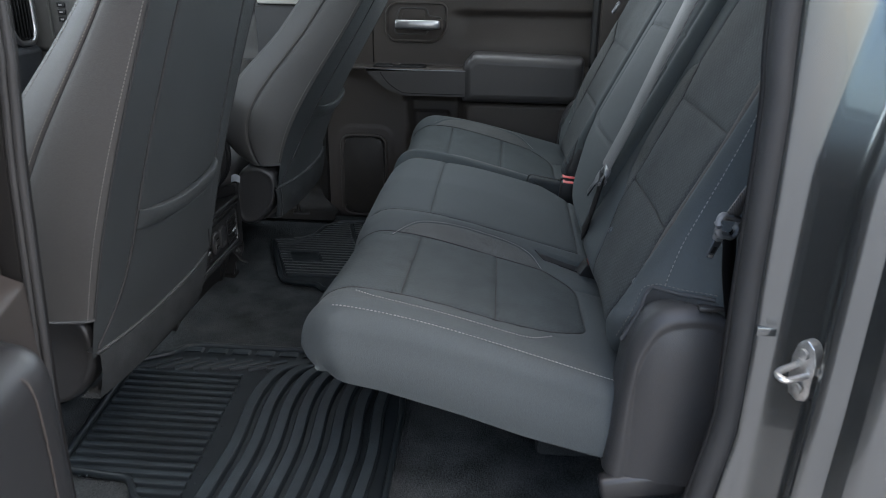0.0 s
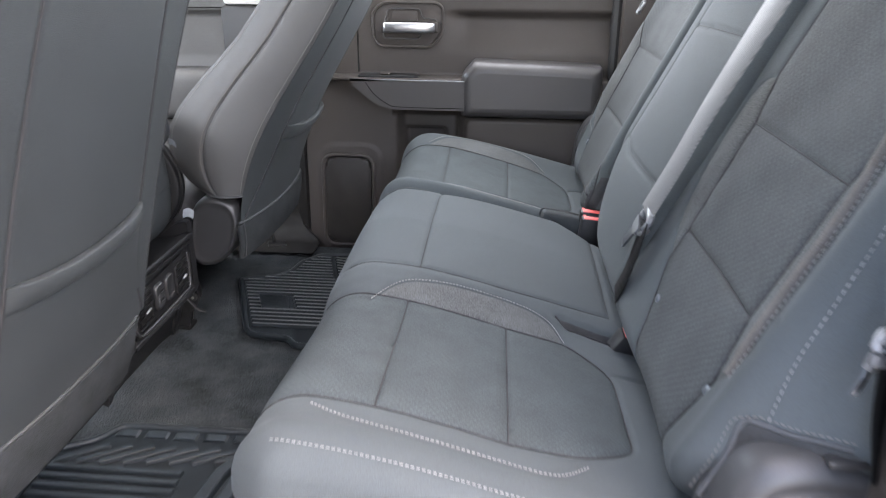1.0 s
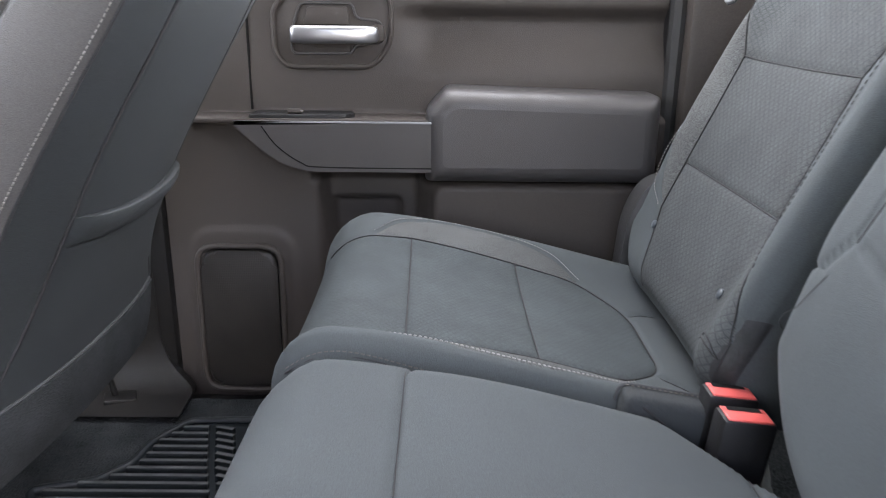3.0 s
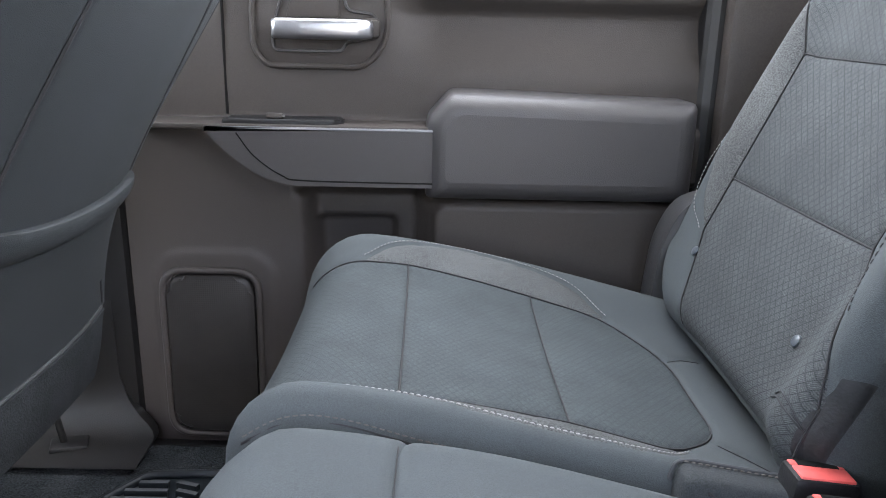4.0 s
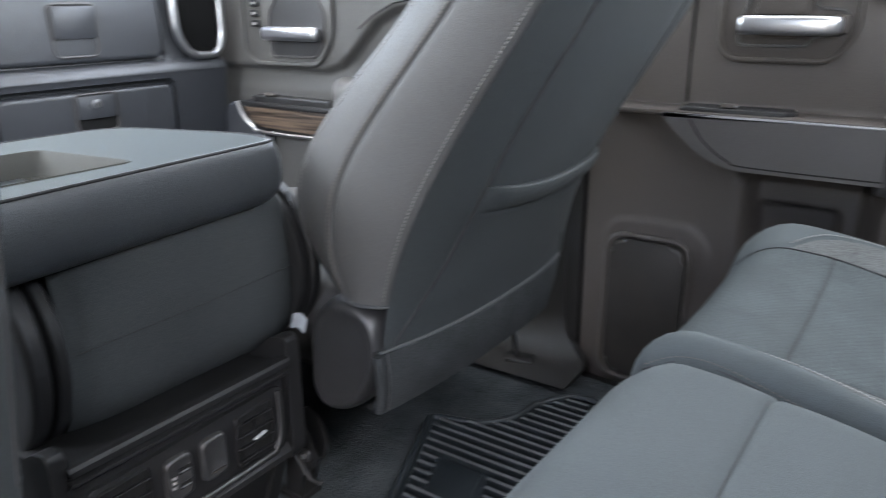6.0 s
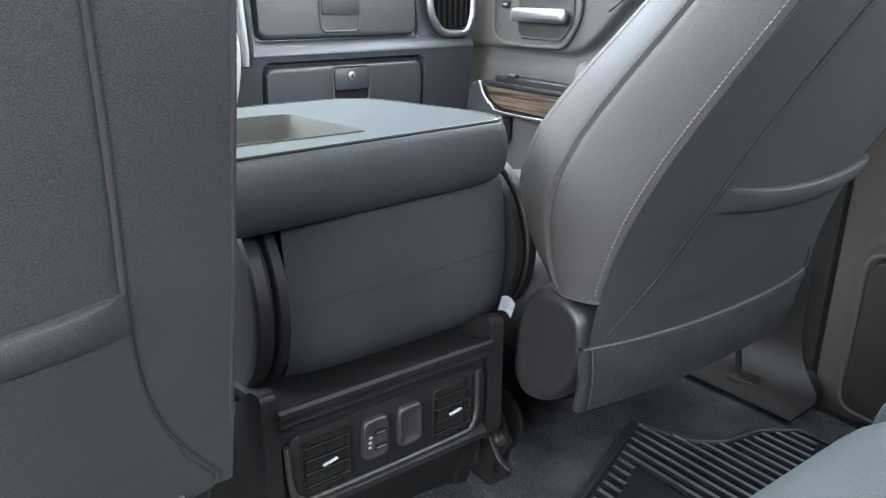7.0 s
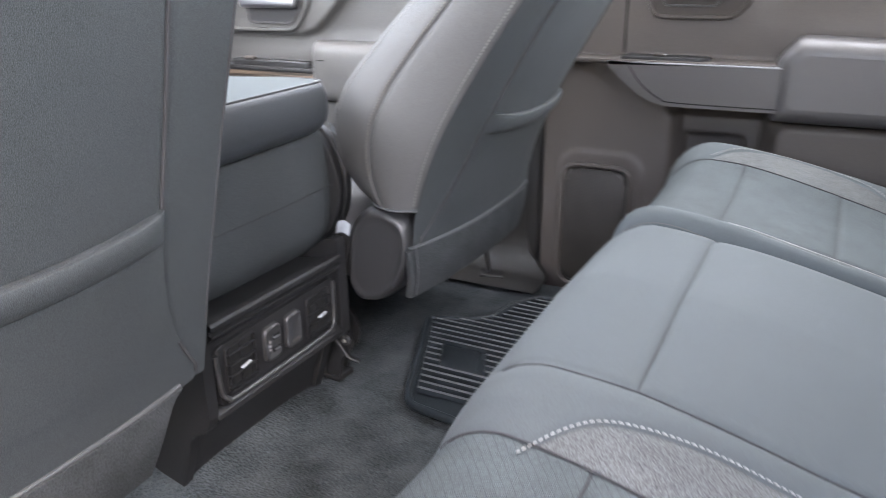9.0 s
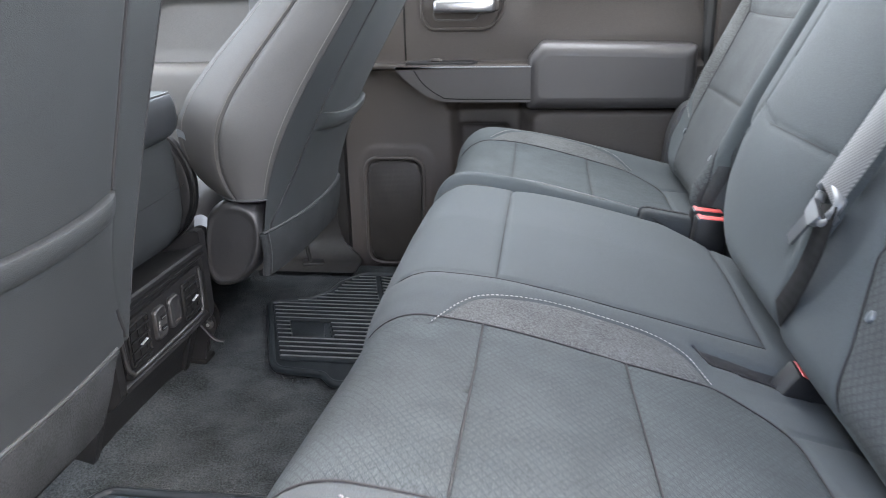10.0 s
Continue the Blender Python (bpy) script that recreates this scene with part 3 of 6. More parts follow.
cush.build(bench, [
    ("insert_front", [(-0.26, -0.2605), (-0.12, -0.2705), (-0.115, -0.2705), (-0.11, -0.5775), (-0.26, -0.5655)], PATTERN, "patterned woven cloth"),
    ("insert_middle", [(-0.26, -0.2605), (-0.12, -0.2705), (0.022, -0.2865), (0.025, -0.5915), (-0.11, -0.5775), (-0.26, -0.5655)], PATTERN, "patterned woven cloth"),
    ("insert_rear", near_insert, PATTERN, "patterned woven cloth"),
    ("side_strip", near_arc + [(0.023, -0.288), (-0.12, -0.272)], HEATHER, "pale heather cloth strip"),
    ("side_strip", near_arc2 + [(0.025, -0.590), (-0.11, -0.576)], CLOTH, "smooth grey cloth strip"),
    ("buckle_slot", [(0.093, -0.229), (0.106, -0.248), (0.15, -0.254), (0.205, -0.264), (0.222, -0.256), (0.212, -0.243), (0.15, -0.238), (0.11, -0.233)], VINYLSHADE, "dark vinyl inside the buckle slot"),
    ("buckle_well", [(0.090, 0.214), (0.216, 0.083), (0.27, 0.083), (0.27, 0.26), (0.09, 0.26)], VINYLSHADE, "dark vinyl well round the buckles"),
    ("centre_panel", [(-0.108, -0.184), (0.02, -0.194), (0.174, -0.195), (0.176, 0.26), (-0.11, 0.26)], CLOTH, "smooth grey cloth"),
], ("cushion", CLOTH, "smooth dark grey cloth"))
cush.sew(bench, near_seams[:1] + near_seams[3:5])
cush.sew(bench, near_seams[5:8], 0.0005)
put("stitching", *stitches(cush.on([(x, y + 0.001) for x, y in near_arc])), THREAD, bench, "pale thread")
put("stitching", *stitches(cush.on([(x, y - 0.004) for x, y in near_arc2])), THREAD, bench, "pale thread")
put("stitching", *stitches(cush.on([(-0.185, -0.679), (0.0, -0.681), (0.2, -0.681)], 0.0022)), THREAD, bench, "pale thread")
# Thin dark tube drawn as the shadow along the slot's near edge.
put("slot_shadow", *tube(cush.on([(0.093, -0.229), (0.106, -0.248), (0.15, -0.254), (0.205, -0.264)], 0.0), 0.0014, 8), DARKTHREAD, bench, "dark folded lip of the buckle slot")
put_bm("seat_base", rbox((0.16, -0.16, 0.11), (0.12, 0.66, 0.20), 0.01), FUZZ, bench, "dark carpeted storage box")

narrow = thing("rear_single_seat", (-0.02, 0.43, 0.0), "narrow section of the rear bench in dark grey patterned cloth", "seat", "rear seats")
far_seams = [ring(far_insert), far_arc, far_arc2, [(-0.114, 0.256), (-0.12, 0.565)], [(0.020, 0.270), (0.020, 0.552)], [(0.152, 0.300), (0.172, 0.287), (0.192, 0.270), (0.21, 0.25)], [(0.16, 0.475), (0.178, 0.489), (0.2, 0.494)]]
cush2 = Pad(-0.243, 0.235, 0.207, 0.660, far_top, (0.075, 0.03), (0.042, 0.035), seat_bottom, ((0.04, 0.005), (0.06, 0.012)), far_seams, place=flat_place, rounds=(0.03, 0.055), undercut=0.02)
cush2.build(narrow, [
    ("insert_front", [(-0.26, 0.2485), (-0.114, 0.2545), (-0.12, 0.5665), (-0.26, 0.5615)], PATTERN, "patterned woven cloth"),
    ("insert_middle", [(-0.26, 0.2485), (-0.114, 0.2545), (0.020, 0.2685), (0.020, 0.5535), (-0.12, 0.5665), (-0.26, 0.5615)], PATTERN, "patterned woven cloth"),
    ("insert_rear", far_insert, PATTERN, "patterned woven cloth"),
    ("side_strip", far_arc + [(0.02, 0.552), (-0.12, 0.565)], HEATHER, "pale heather cloth strip"),
    ("side_strip", far_arc2 + [(0.02, 0.27), (-0.114, 0.256)], HEATHER, "pale heather cloth strip"),
], ("cushion", CLOTH, "smooth dark grey cloth"))
cush2.sew(narrow, far_seams[:1] + far_seams[3:5])
cush2.sew(narrow, far_seams[5:], 0.0004)
side_seam = smooth_line([(-0.222, 0.2095, 0.311), (-0.202, 0.2105, 0.323), (-0.185, 0.2120, 0.3275), (-0.165, 0.2125, 0.3275), (-0.139, 0.2115, 0.323), (-0.094, 0.2095, 0.311), (-0.05, 0.2085, 0.302), (0.0, 0.2080, 0.292)], 6)
put("stitching", *stitches(side_seam, up=(0, -1, 0.3), pitch=0.0056, length=0.0040), BROWNTHREAD, narrow, "brown thread")
put("seam", *tube([p + Vector((0, -0.0004, -0.0045)) for p in side_seam], 0.0010, 6), DARKTHREAD, narrow)
put("stitching", *stitches(cush2.on([(x, y + 0.005) for x, y in far_arc])), THREAD, narrow, "pale thread")
put("stitching", *stitches(cush2.on([(x, y - 0.0015) for x, y in far_arc2])), THREAD, narrow, "pale thread")
put_bm("seat_base", rbox((0.14, 0.43, 0.11), (0.16, 0.40, 0.20), 0.01), FUZZ, narrow, "dark carpeted storage box")

BO, BD, BN = Vector((0.185, 0, 0.30)), Vector((0.438, 0, 0.899)), Vector((-0.899, 0, 0.438))


def back_place(S, Y, H):
    return BO.x + S * BD.x + H * BN.x, Y, BO.z + S * BD.z + H * BN.z


def on_back(s, y, h=0.0):
    return Vector((BO.x + s * BD.x + h * BN.x, y, BO.z + s * BD.z + h * BN.z))


def nb_top(S, Y):
    return 0.004 + bolster(Y, -0.655, 0.045, 0.03) - bolster(Y, -0.43, 0.12, 0.006) + 0 * S


def fb_top(S, Y):
    return 0.004 + bolster(Y, 0.62, 0.035, 0.018) * np.clip(S / 0.15, 0.2, 1) - bolster(Y, 0.43, 0.12, 0.006) + bolster(Y, 0.245, 0.03, 0.017) + 0 * S


nb_insert = [(-0.02, -0.36), (0.03, -0.335), (0.10, -0.287), (0.147, -0.287), (0.298, -0.274), (0.36, -0.25), (0.62, -0.25), (0.62, -0.56), (0.36, -0.56), (0.298, -0.545), (0.149, -0.545), (0.08, -0.565), (-0.02, -0.54)]
nb_strip = [tuple(p)[:2] for p in smooth_line([(0.105, -0.287, 0), (0.16, -0.238, 0), (0.25, -0.212, 0), (0.33, -0.212, 0), (0.355, -0.24, 0), (0.34, -0.262, 0)], 6)]
nb_strip2 = [tuple(p)[:2] for p in smooth_line([(0.08, -0.565, 0), (0.12, -0.592, 0), (0.20, -0.597, 0), (0.30, -0.59, 0), (0.36, -0.562, 0)], 6)]
nb_seams = [ring(nb_insert), nb_strip, nb_strip2, [(0.147, -0.287), (0.149, -0.545)], [(0.298, -0.274), (0.298, -0.545)], [(0.05, -0.645), (0.33, -0.615)]]
nback = Pad(-0.03, 0.62, -0.735, -0.185, nb_top, (0.04, 0.05), (0.10, 0.02), -0.09, ((0.17, 0.19), (0.03, 0.02)), nb_seams, place=back_place)
nback.build(bench, [
    ("backrest_insert_low", [(-0.02, -0.36), (0.03, -0.335), (0.10, -0.287), (0.147, -0.287), (0.149, -0.545), (0.08, -0.565), (-0.02, -0.54)], PATTERN_UP, "patterned woven cloth"),
    ("backrest_insert_middle", [(0.147, -0.287), (0.298, -0.274), (0.298, -0.545), (0.149, -0.545)], PATTERN_UP, "patterned woven cloth"),
    ("backrest_insert_high", nb_insert, PATTERN_UP, "patterned woven cloth"),
    ("backrest_strip", nb_strip + [(0.298, -0.274), (0.147, -0.287)], HEATHER, "pale heather cloth strip"),
    ("backrest_strip", nb_strip2 + [(0.298, -0.545), (0.149, -0.545)], HEATHER, "pale heather cloth strip"),
], ("backrest", CLOTH, "smooth dark grey cloth"))
nback.sew(bench, nb_seams[:1] + nb_seams[3:5])
row = [tuple(p)[:2] for p in smooth_line([(0.10, -0.690, 0), (0.145, -0.683, 0), (0.178, -0.679, 0), (0.219, -0.677, 0), (0.305, -0.672, 0), (0.40, -0.662, 0), (0.48, -0.65, 0)], 8)]
put("stitching", *stitches(nback.on(row, 0.001), up=BN, pitch=0.0060, length=0.0042), THREAD, bench, "pale thread")
roll = [tuple(p)[:2] for p in smooth_line([(0.105, -0.602, 0), (0.14, -0.592, 0), (0.206, -0.589, 0), (0.252, -0.588, 0), (0.30, -0.582, 0), (0.36, -0.566, 0), (0.46, -0.556, 0)], 8)]
put("piped_roll", *tube(nback.on([(u, v + 0.007) for u, v in roll], 0.0005), 0.0062, 8, up=(0, 1, 0)), PIPED, bench, "rolled fabric edge", 60)
put("stitching", *stitches(nback.on([(u, v - 0.002) for u, v in roll], 0.0012), up=BN, pitch=0.0060, length=0.0042), THREAD, bench, "pale thread")
# lower hem of the wing, over a slack dark skirt
hem_line = smooth_line([(0.03, -0.682, 0), (0.07, -0.681, 0), (0.104, -0.677, 0), (0.1135, -0.686, 0), (0.122, -0.699, 0), (0.132, -0.710, 0), (0.141, -0.720, 0)], 6)
put("hem", *tube(nback.on([tuple(p)[:2] for p in hem_line], 0.001), 0.0026, 8, up=(0, 1, 0)), WELT, bench, "turned hem of the backrest wing", 60)
put("stitching", *stitches(nback.on([(p[0] - 0.002, p[1] + 0.006) for p in hem_line[:13]] + [(p[0] + 0.006, p[1]) for p in hem_line[16:]], 0.001), up=BN, pitch=0.0055, length=0.0038), SEATTHREAD, bench, "grey thread")
skirt = [nback.on([(p[0] - d, p[1] - 0.003) for p in hem_line[12:]], 0.0015 + 0.002 * math.sin(d * 180)) for d in np.linspace(0.001, 0.075, 12)]
put("skirt", *sheet(skirt), VINYLSHADE, bench, "slack dark vinyl skirt under the hem", 60)


def cb_top(S, Y):
    tuck = np.clip((S + 0.06) / 0.20, 0, 1)
    return (0.037 - 0.014 * (Y / 0.19) ** 2) * tuck * tuck * (3 - 2 * tuck)


cb_seams = [[(0.15, 0.115), (0.158, -0.17)], [(0.378, 0.115), (0.384, -0.17)], [(0.60, 0.09), (0.378, 0.115), (0.15, 0.125), (0.10, 0.15), (0.07, 0.19)], [(0.60, -0.16), (0.05, -0.17)]]
cback = Pad(-0.022, 0.62, -0.200, 0.190, cb_top, (0.03, 0.05), (0.022, 0.03), -0.08, ((0.03, 0.0), (0.19, 0.085)), cb_seams, place=back_place, depth=0.003)
cback.build(bench, [], ("centre_backrest", CLOTH, "smooth grey cloth centre backrest"))
cback.sew(bench, cb_seams[:3], 0.0004)

fb_insert = [(-0.02, 0.222), (0.03, 0.225), (0.055, 0.233), (0.075, 0.245), (0.095, 0.256), (0.147, 0.293), (0.298, 0.31), (0.36, 0.29), (0.62, 0.29), (0.62, 0.61), (0.36, 0.625), (0.298, 0.585), (0.147, 0.577), (0.08, 0.575), (-0.02, 0.52)]
fb_strip = [tuple(p)[:2] for p in smooth_line([(0.08, 0.575, 0), (0.11, 0.61, 0), (0.20, 0.63, 0), (0.30, 0.642, 0), (0.36, 0.64, 0), (0.37, 0.625, 0)], 6)]
fb_seams = [ring(fb_insert), fb_strip, [(0.147, 0.293), (0.147, 0.577)], [(0.298, 0.31), (0.298, 0.585)]]
fback = Pad(-0.03, 0.62, 0.215, 0.655, fb_top, (0.04, 0.05), (0.02, 0.04), -0.09, ((0.03, 0.02), (0.09, 0.10)), fb_seams, place=back_place)
fback.build(narrow, [
    # No real hollow here: the gap's shade is painted on the pad.
    ("gap_shade", [(-0.05, 0.15), (-0.05, 0.2262), (0.050, 0.2262), (0.050, 0.15)], VINYLSHADE, "dark patch painted for the shaded gap at the backrest's foot"),
    ("backrest_insert_low", [(-0.02, 0.222), (0.03, 0.225), (0.055, 0.233), (0.075, 0.245), (0.095, 0.256), (0.147, 0.293), (0.147, 0.577), (0.08, 0.575), (-0.02, 0.52)], PATTERN_UP, "patterned woven cloth"),
    ("backrest_insert_middle", [(0.147, 0.293), (0.298, 0.31), (0.298, 0.585), (0.147, 0.577)], PATTERN_UP, "patterned woven cloth"),
    ("backrest_insert_high", fb_insert, PATTERN_UP, "patterned woven cloth"),
    ("backrest_strip", fb_strip + [(0.298, 0.585), (0.147, 0.577)], HEATHER, "pale heather cloth strip"),
], ("backrest", CLOTH, "smooth dark grey cloth"))
fback.sew(narrow, fb_seams[:1] + fb_seams[2:])
for ds in (0.0, 0.0055):
    put("slit_edge", *tube(fback.on([tuple(p)[:2] for p in smooth_line([(0.010 + ds, 0.284 - ds, 0), (0.017 + ds, 0.262, 0), (0.016 + ds, 0.240, 0), (0.012, 0.224, 0)], 5)], 0.0006), 0.0008, 6), DARKTHREAD, narrow, "thin rim of a slit in the cloth")
put("stitching", *stitches(fback.on([tuple(p)[:2] for p in smooth_line([(0.10, 0.246, 0), (0.147, 0.272, 0), (0.22, 0.284, 0), (0.30, 0.289, 0), (0.37, 0.272, 0), (0.5, 0.268, 0)], 6)]), up=BN, pitch=0.007, length=0.005), DARKTHREAD, narrow, "dark thread")
put("stitching", *stitches(fback.on([(s, y + 0.005) for s, y in fb_strip]), up=BN), THREAD, narrow, "pale thread")


def snap_button(at, n, parent):
    vs, fs = [], []
    n = Vector(n).normalized()
    u = n.orthogonal().normalized()
    w = n.cross(u)
    for r, h in ((0.0, 0.0018), (0.0035, 0.0016), (0.0052, 0.001), (0.0058, -0.001)):
        for j in range(16):
            a = 2 * math.pi * j / 16
            vs.append(at + (u * math.cos(a) + w * math.sin(a)) * r + n * h)
    for i in range(3):
        for j in range(16):
            fs.append((i * 16 + j, i * 16 + (j + 1) % 16, (i + 1) * 16 + (j + 1) % 16, (i + 1) * 16 + j)[::-1])
    return put("snap_button", vs, fs, STUD, parent, "grey plastic snap button")


for s, y, pad, par in ((0.056, 0.302, fback, narrow), (0.056, 0.565, fback, narrow), (0.062, -0.335, nback, bench), (0.07, -0.562, nback, bench)):
    hgt = float(pad.height(np.array([s]), np.array([y]))[0])
    snap_button(on_back(s, y, hgt + 0.001), BN, par)


# ---- front seats ----
def front_seat(name, yc, w, xb, xs, xf, label, low, flap, wide, seam, inner, hem=0.428, flap_top=0.262, cover=0.0):
    """A front seat seen from behind: back panel with a map pocket, side panels, recliner cover, carpeted lower flap.
    xb, xs, xf: where the back's middle, the back's corner seam and the front stand, by height."""
    seat = thing(name, (xs(0.3), yc, 0.0), label, "seat", "front seats")
    zs = np.concatenate([np.linspace(low, 0.86, 90), [0.89, 0.91, 0.92]])

    def half(z):
        return w * float(np.interp(z, [0.1, 0.3, 0.42, 0.55, 0.75, 0.86, 0.90, 0.92], wide))

    def seam_q(z):
        return float(np.interp(z, [0.25, 0.28, 0.31, 0.34, 0.37, 0.40, 0.43, 0.5, 0.7, 0.9], seam))

    def back(z, q):
        """A point on the back; q from -1 to 1 across."""
        h = half(z)
        return Vector((xs(z) + (xb(z) - xs(z)) * (1 - abs(q) ** 2.4), yc + q * h, z))

    def flank(z, q, sg):
        h = half(z)
        return Vector((xs(z) + (xf(z) - xs(z)) * q, yc + sg * (h + 0.016 * math.sin(math.pi * q) - 0.02 * q * q - 0.004 * math.exp(-((q - 0.56) / 0.02) ** 2) - 0.003 * math.exp(-(q / 0.03) ** 2)), z))

    bk = [[back(z, q) - Vector((0.0025 * math.exp(-((abs(q) - seam_q(z)) / 0.015) ** 2), 0, 0)) for q in np.linspace(-1, 1, 121)] for z in [flap_top - 0.004] + [z for z in zs if z > flap_top]]
    put("back_panel", *sheet(bk, flip=True), BACKCLOTH, seat, "dark grey cloth back panel", 80)
    fq = sorted(list(np.linspace(0, 1, 26)) + [0.03, 0.54, 0.55, 0.57, 0.58])
    for sg in (-1, 1):
        sd = [[flank(z, q, sg) for q in fq] for z in [0.2985] + [z for z in zs if z > 0.301]]
        put("side_panel", *sheet(sd, flip=sg > 0), VINYL, seat, "grey vinyl side panel", 80)
        put("welt", *tube([flank(z, 0.0, sg) for z in zs if z > 0.298], 0.0016, 6), DARKTHREAD, seat)
        put("stitching", *stitches([flank(z, 0.045, sg) + Vector((0, sg * 0.0006, 0)) for z in zs if 0.298 < z < 0.88], up=(0, sg, 0)), SEATTHREAD, seat, "grey thread")
        put("welt", *tube([flank(z, 0.56, sg) for z in zs if 0.298 < z < 0.9], 0.0008, 6), DARKTHREAD, seat)
        put("stitching", *stitches([flank(z, 0.59, sg) + Vector((0, sg * 0.0004, 0)) for z in zs if 0.298 < z < 0.88], up=(0, sg, 0)), BROWNTHREAD, seat)
        put("stitching", *stitches([flank(z, 0.95, sg) + Vector((0, sg * 0.0005, 0)) for z in zs if 0.36 < z < 0.88], up=(0, sg, 0)), SEATTHREAD, seat, "grey thread")
        put("hem", *tube([flank(0.2985, q, sg) for q in np.linspace(0, 0.9, 24)], 0.0022, 8), WELT, seat)
    fr = [[Vector((xf(z) - 0.03 * (1 - abs(q)) + 0.02 * (1 - q * q), yc + q * (half(z) - 0.02), z)) for q in np.linspace(-1, 1, 15)] for z in zs]
    put("front_panel", *sheet(fr), CLOTH, seat, "dark grey cloth", 80)
    top = [[back(0.92, q) for q in np.linspace(-1, 1, 15)], [Vector((xf(0.92), yc + q * (half(0.92) - 0.02), 0.92)) for q in np.linspace(-1, 1, 15)]]
    put("top_panel", *sheet(top), CLOTH, seat)
    # seams of the back panel
    for sg in (-1, 1):
        ln = [back(z, sg * seam_q(z)) - Vector((0.0012, 0, 0)) for z in zs if flap_top < z < 0.9]
        put("seam", *tube(ln, 0.0021, 6), DARKTHREAD, seat)
    # map pocket: a slack panel with a rolled hem
    pk = []
    for dz in list(np.linspace(0.143, 0.046, 14)) + [0.041, 0.037, 0.034, 0.032, 0.030, 0.028, 0.025, 0.021, 0.016, 0.011, 0.006, 0.003, 0.001, 0.0]:
        z = hem - dz
        k = 1 - dz / 0.143
        row = []
        for u in np.linspace(-1, 1, 48):
            e = 1 - abs(u) ** 10
            roll = 0.0075 * math.sqrt(max(0.0, math.sin(math.pi * min(1.0, (dz + 0.002) / 0.032)))) if dz <= 0.030 else 0.0
            lift = 0.002 + e * (0.007 * k ** 2 + roll - 0.0015 * math.exp(-((dz - 0.031) / 0.003) ** 2))
            sag = -0.012 * math.cos(u * math.pi / 2) * k
            row.append(back(z + sag, u * seam_q(z)) + Vector((lift, 0, 0)))
        pk.append(row)
    pk.append([p + Vector((-0.010, 0, 0.001)) for p in pk[-1]])
    pk.append([p + Vector((-0.006, 0, -0.006)) for p in pk[-1]])
    put("map_pocket", *sheet(pk, flip=True), BACKCLOTH, seat, "slack cloth pocket with a rolled hem", 80)
    # lower carpeted flap
    fl = [[back(z, q) + Vector((0.006 + 0.004 * math.sin((z - low) / (flap_top - low) * math.pi), 0, 0)) for q in np.linspace(flap[0], flap[1] - 0.19 * math.sqrt((flap_top - z) / (flap_top - low)), 24)] for z in np.linspace(low, flap_top, 14)]
    ins = [[p + Vector((-0.03, 0, 0)) for p in fl[0]]]
    put("lower_flap", *sheet(ins + fl + [[p + Vector((-0.02, 0, 0.004)) for p in fl[-1]]], flip=True), FUZZ, seat, "fuzzy grey carpet flap", 70)
    put("seam", *tube([q + Vector((-0.004, 0, 0.002)) for q in fl[-1]], 0.002, 6), WELT, seat)
    if inner < 0:
        edge_line = [row[0] for row in fl]
        put("rolled_edge", *tube([p + Vector((-0.003, -0.004, 0.004 * (1 - i / 13))) for i, p in enumerate(edge_line)], 0.0065, 10), FUZZ, seat, "rolled carpet edge", 60)
        put("flap_groove", *tube([p + Vector((0.0028, 0.0055, 0.003)) for p in edge_line], 0.0009, 6), WELT, seat)
    # recliner cover on each flank: a rounded shell with a broad lit rim
    shape = rounded([(-0.086, 0.165), (-0.081, 0.225), (-0.071, 0.274), (-0.044, 0.2955), (-0.008, 0.2975), (0.022, 0.282), (0.029, 0.252), (0.023, 0.212), (0.006, 0.174), (-0.028, 0.144), (-0.068, 0.138)], 0.03, 5)
    for sg in (-1, 1):
        small = 0.7 if sg > 0 else 1.0
        cx, cz = -0.029, 0.22
        y0 = yc + sg * (w - (0.022 if inner < 0 else 0.038))
        rings = []
        for sc, d in ((1.0, -0.03), (1.0, 0.004), (0.992, 0.011), (0.97, 0.0195), (0.935, 0.0265), (0.89, 0.0310), (0.84, 0.0330), (0.79, 0.0322), (0.74, 0.0308), (0.68, 0.0303), (0.4, 0.031), (0.001, 0.0315)):
            rings.append([Vector((xs(0.25) + cover + cx + small * sc * (u - cx), y0 + sg * (d * 0.9 if sg == inner else d * 0.6), cz + small * sc * (v - cz))) for u, v in shape + shape[:1]])
        put("recliner_cover", *sheet(rings, flip=sg > 0), COVER, seat, "black plastic recliner cover", 60)
    # cushion base
    put_bm("seat_cushion", rbox((xf(0.4) - 0.20, yc, 0.215), (0.46, 2 * w - 0.08, 0.15), 0.05, 4), VINYL, seat, "dark grey cloth cushion")
    for sg in (-1, 1):
        put_bm("seat_rail", rbox((xf(0.4) - 0.24, yc + sg * (w - 0.06), 0.025), (0.30, 0.045, 0.05), 0.006), BLACK, seat, "black steel seat rail")
        put_bm("seat_riser", rbox((xf(0.4) - 0.24, yc + sg * (w - 0.06), 0.10), (0.28, 0.03, 0.14), 0.006), BLACK, seat, "black steel riser")
    return seat


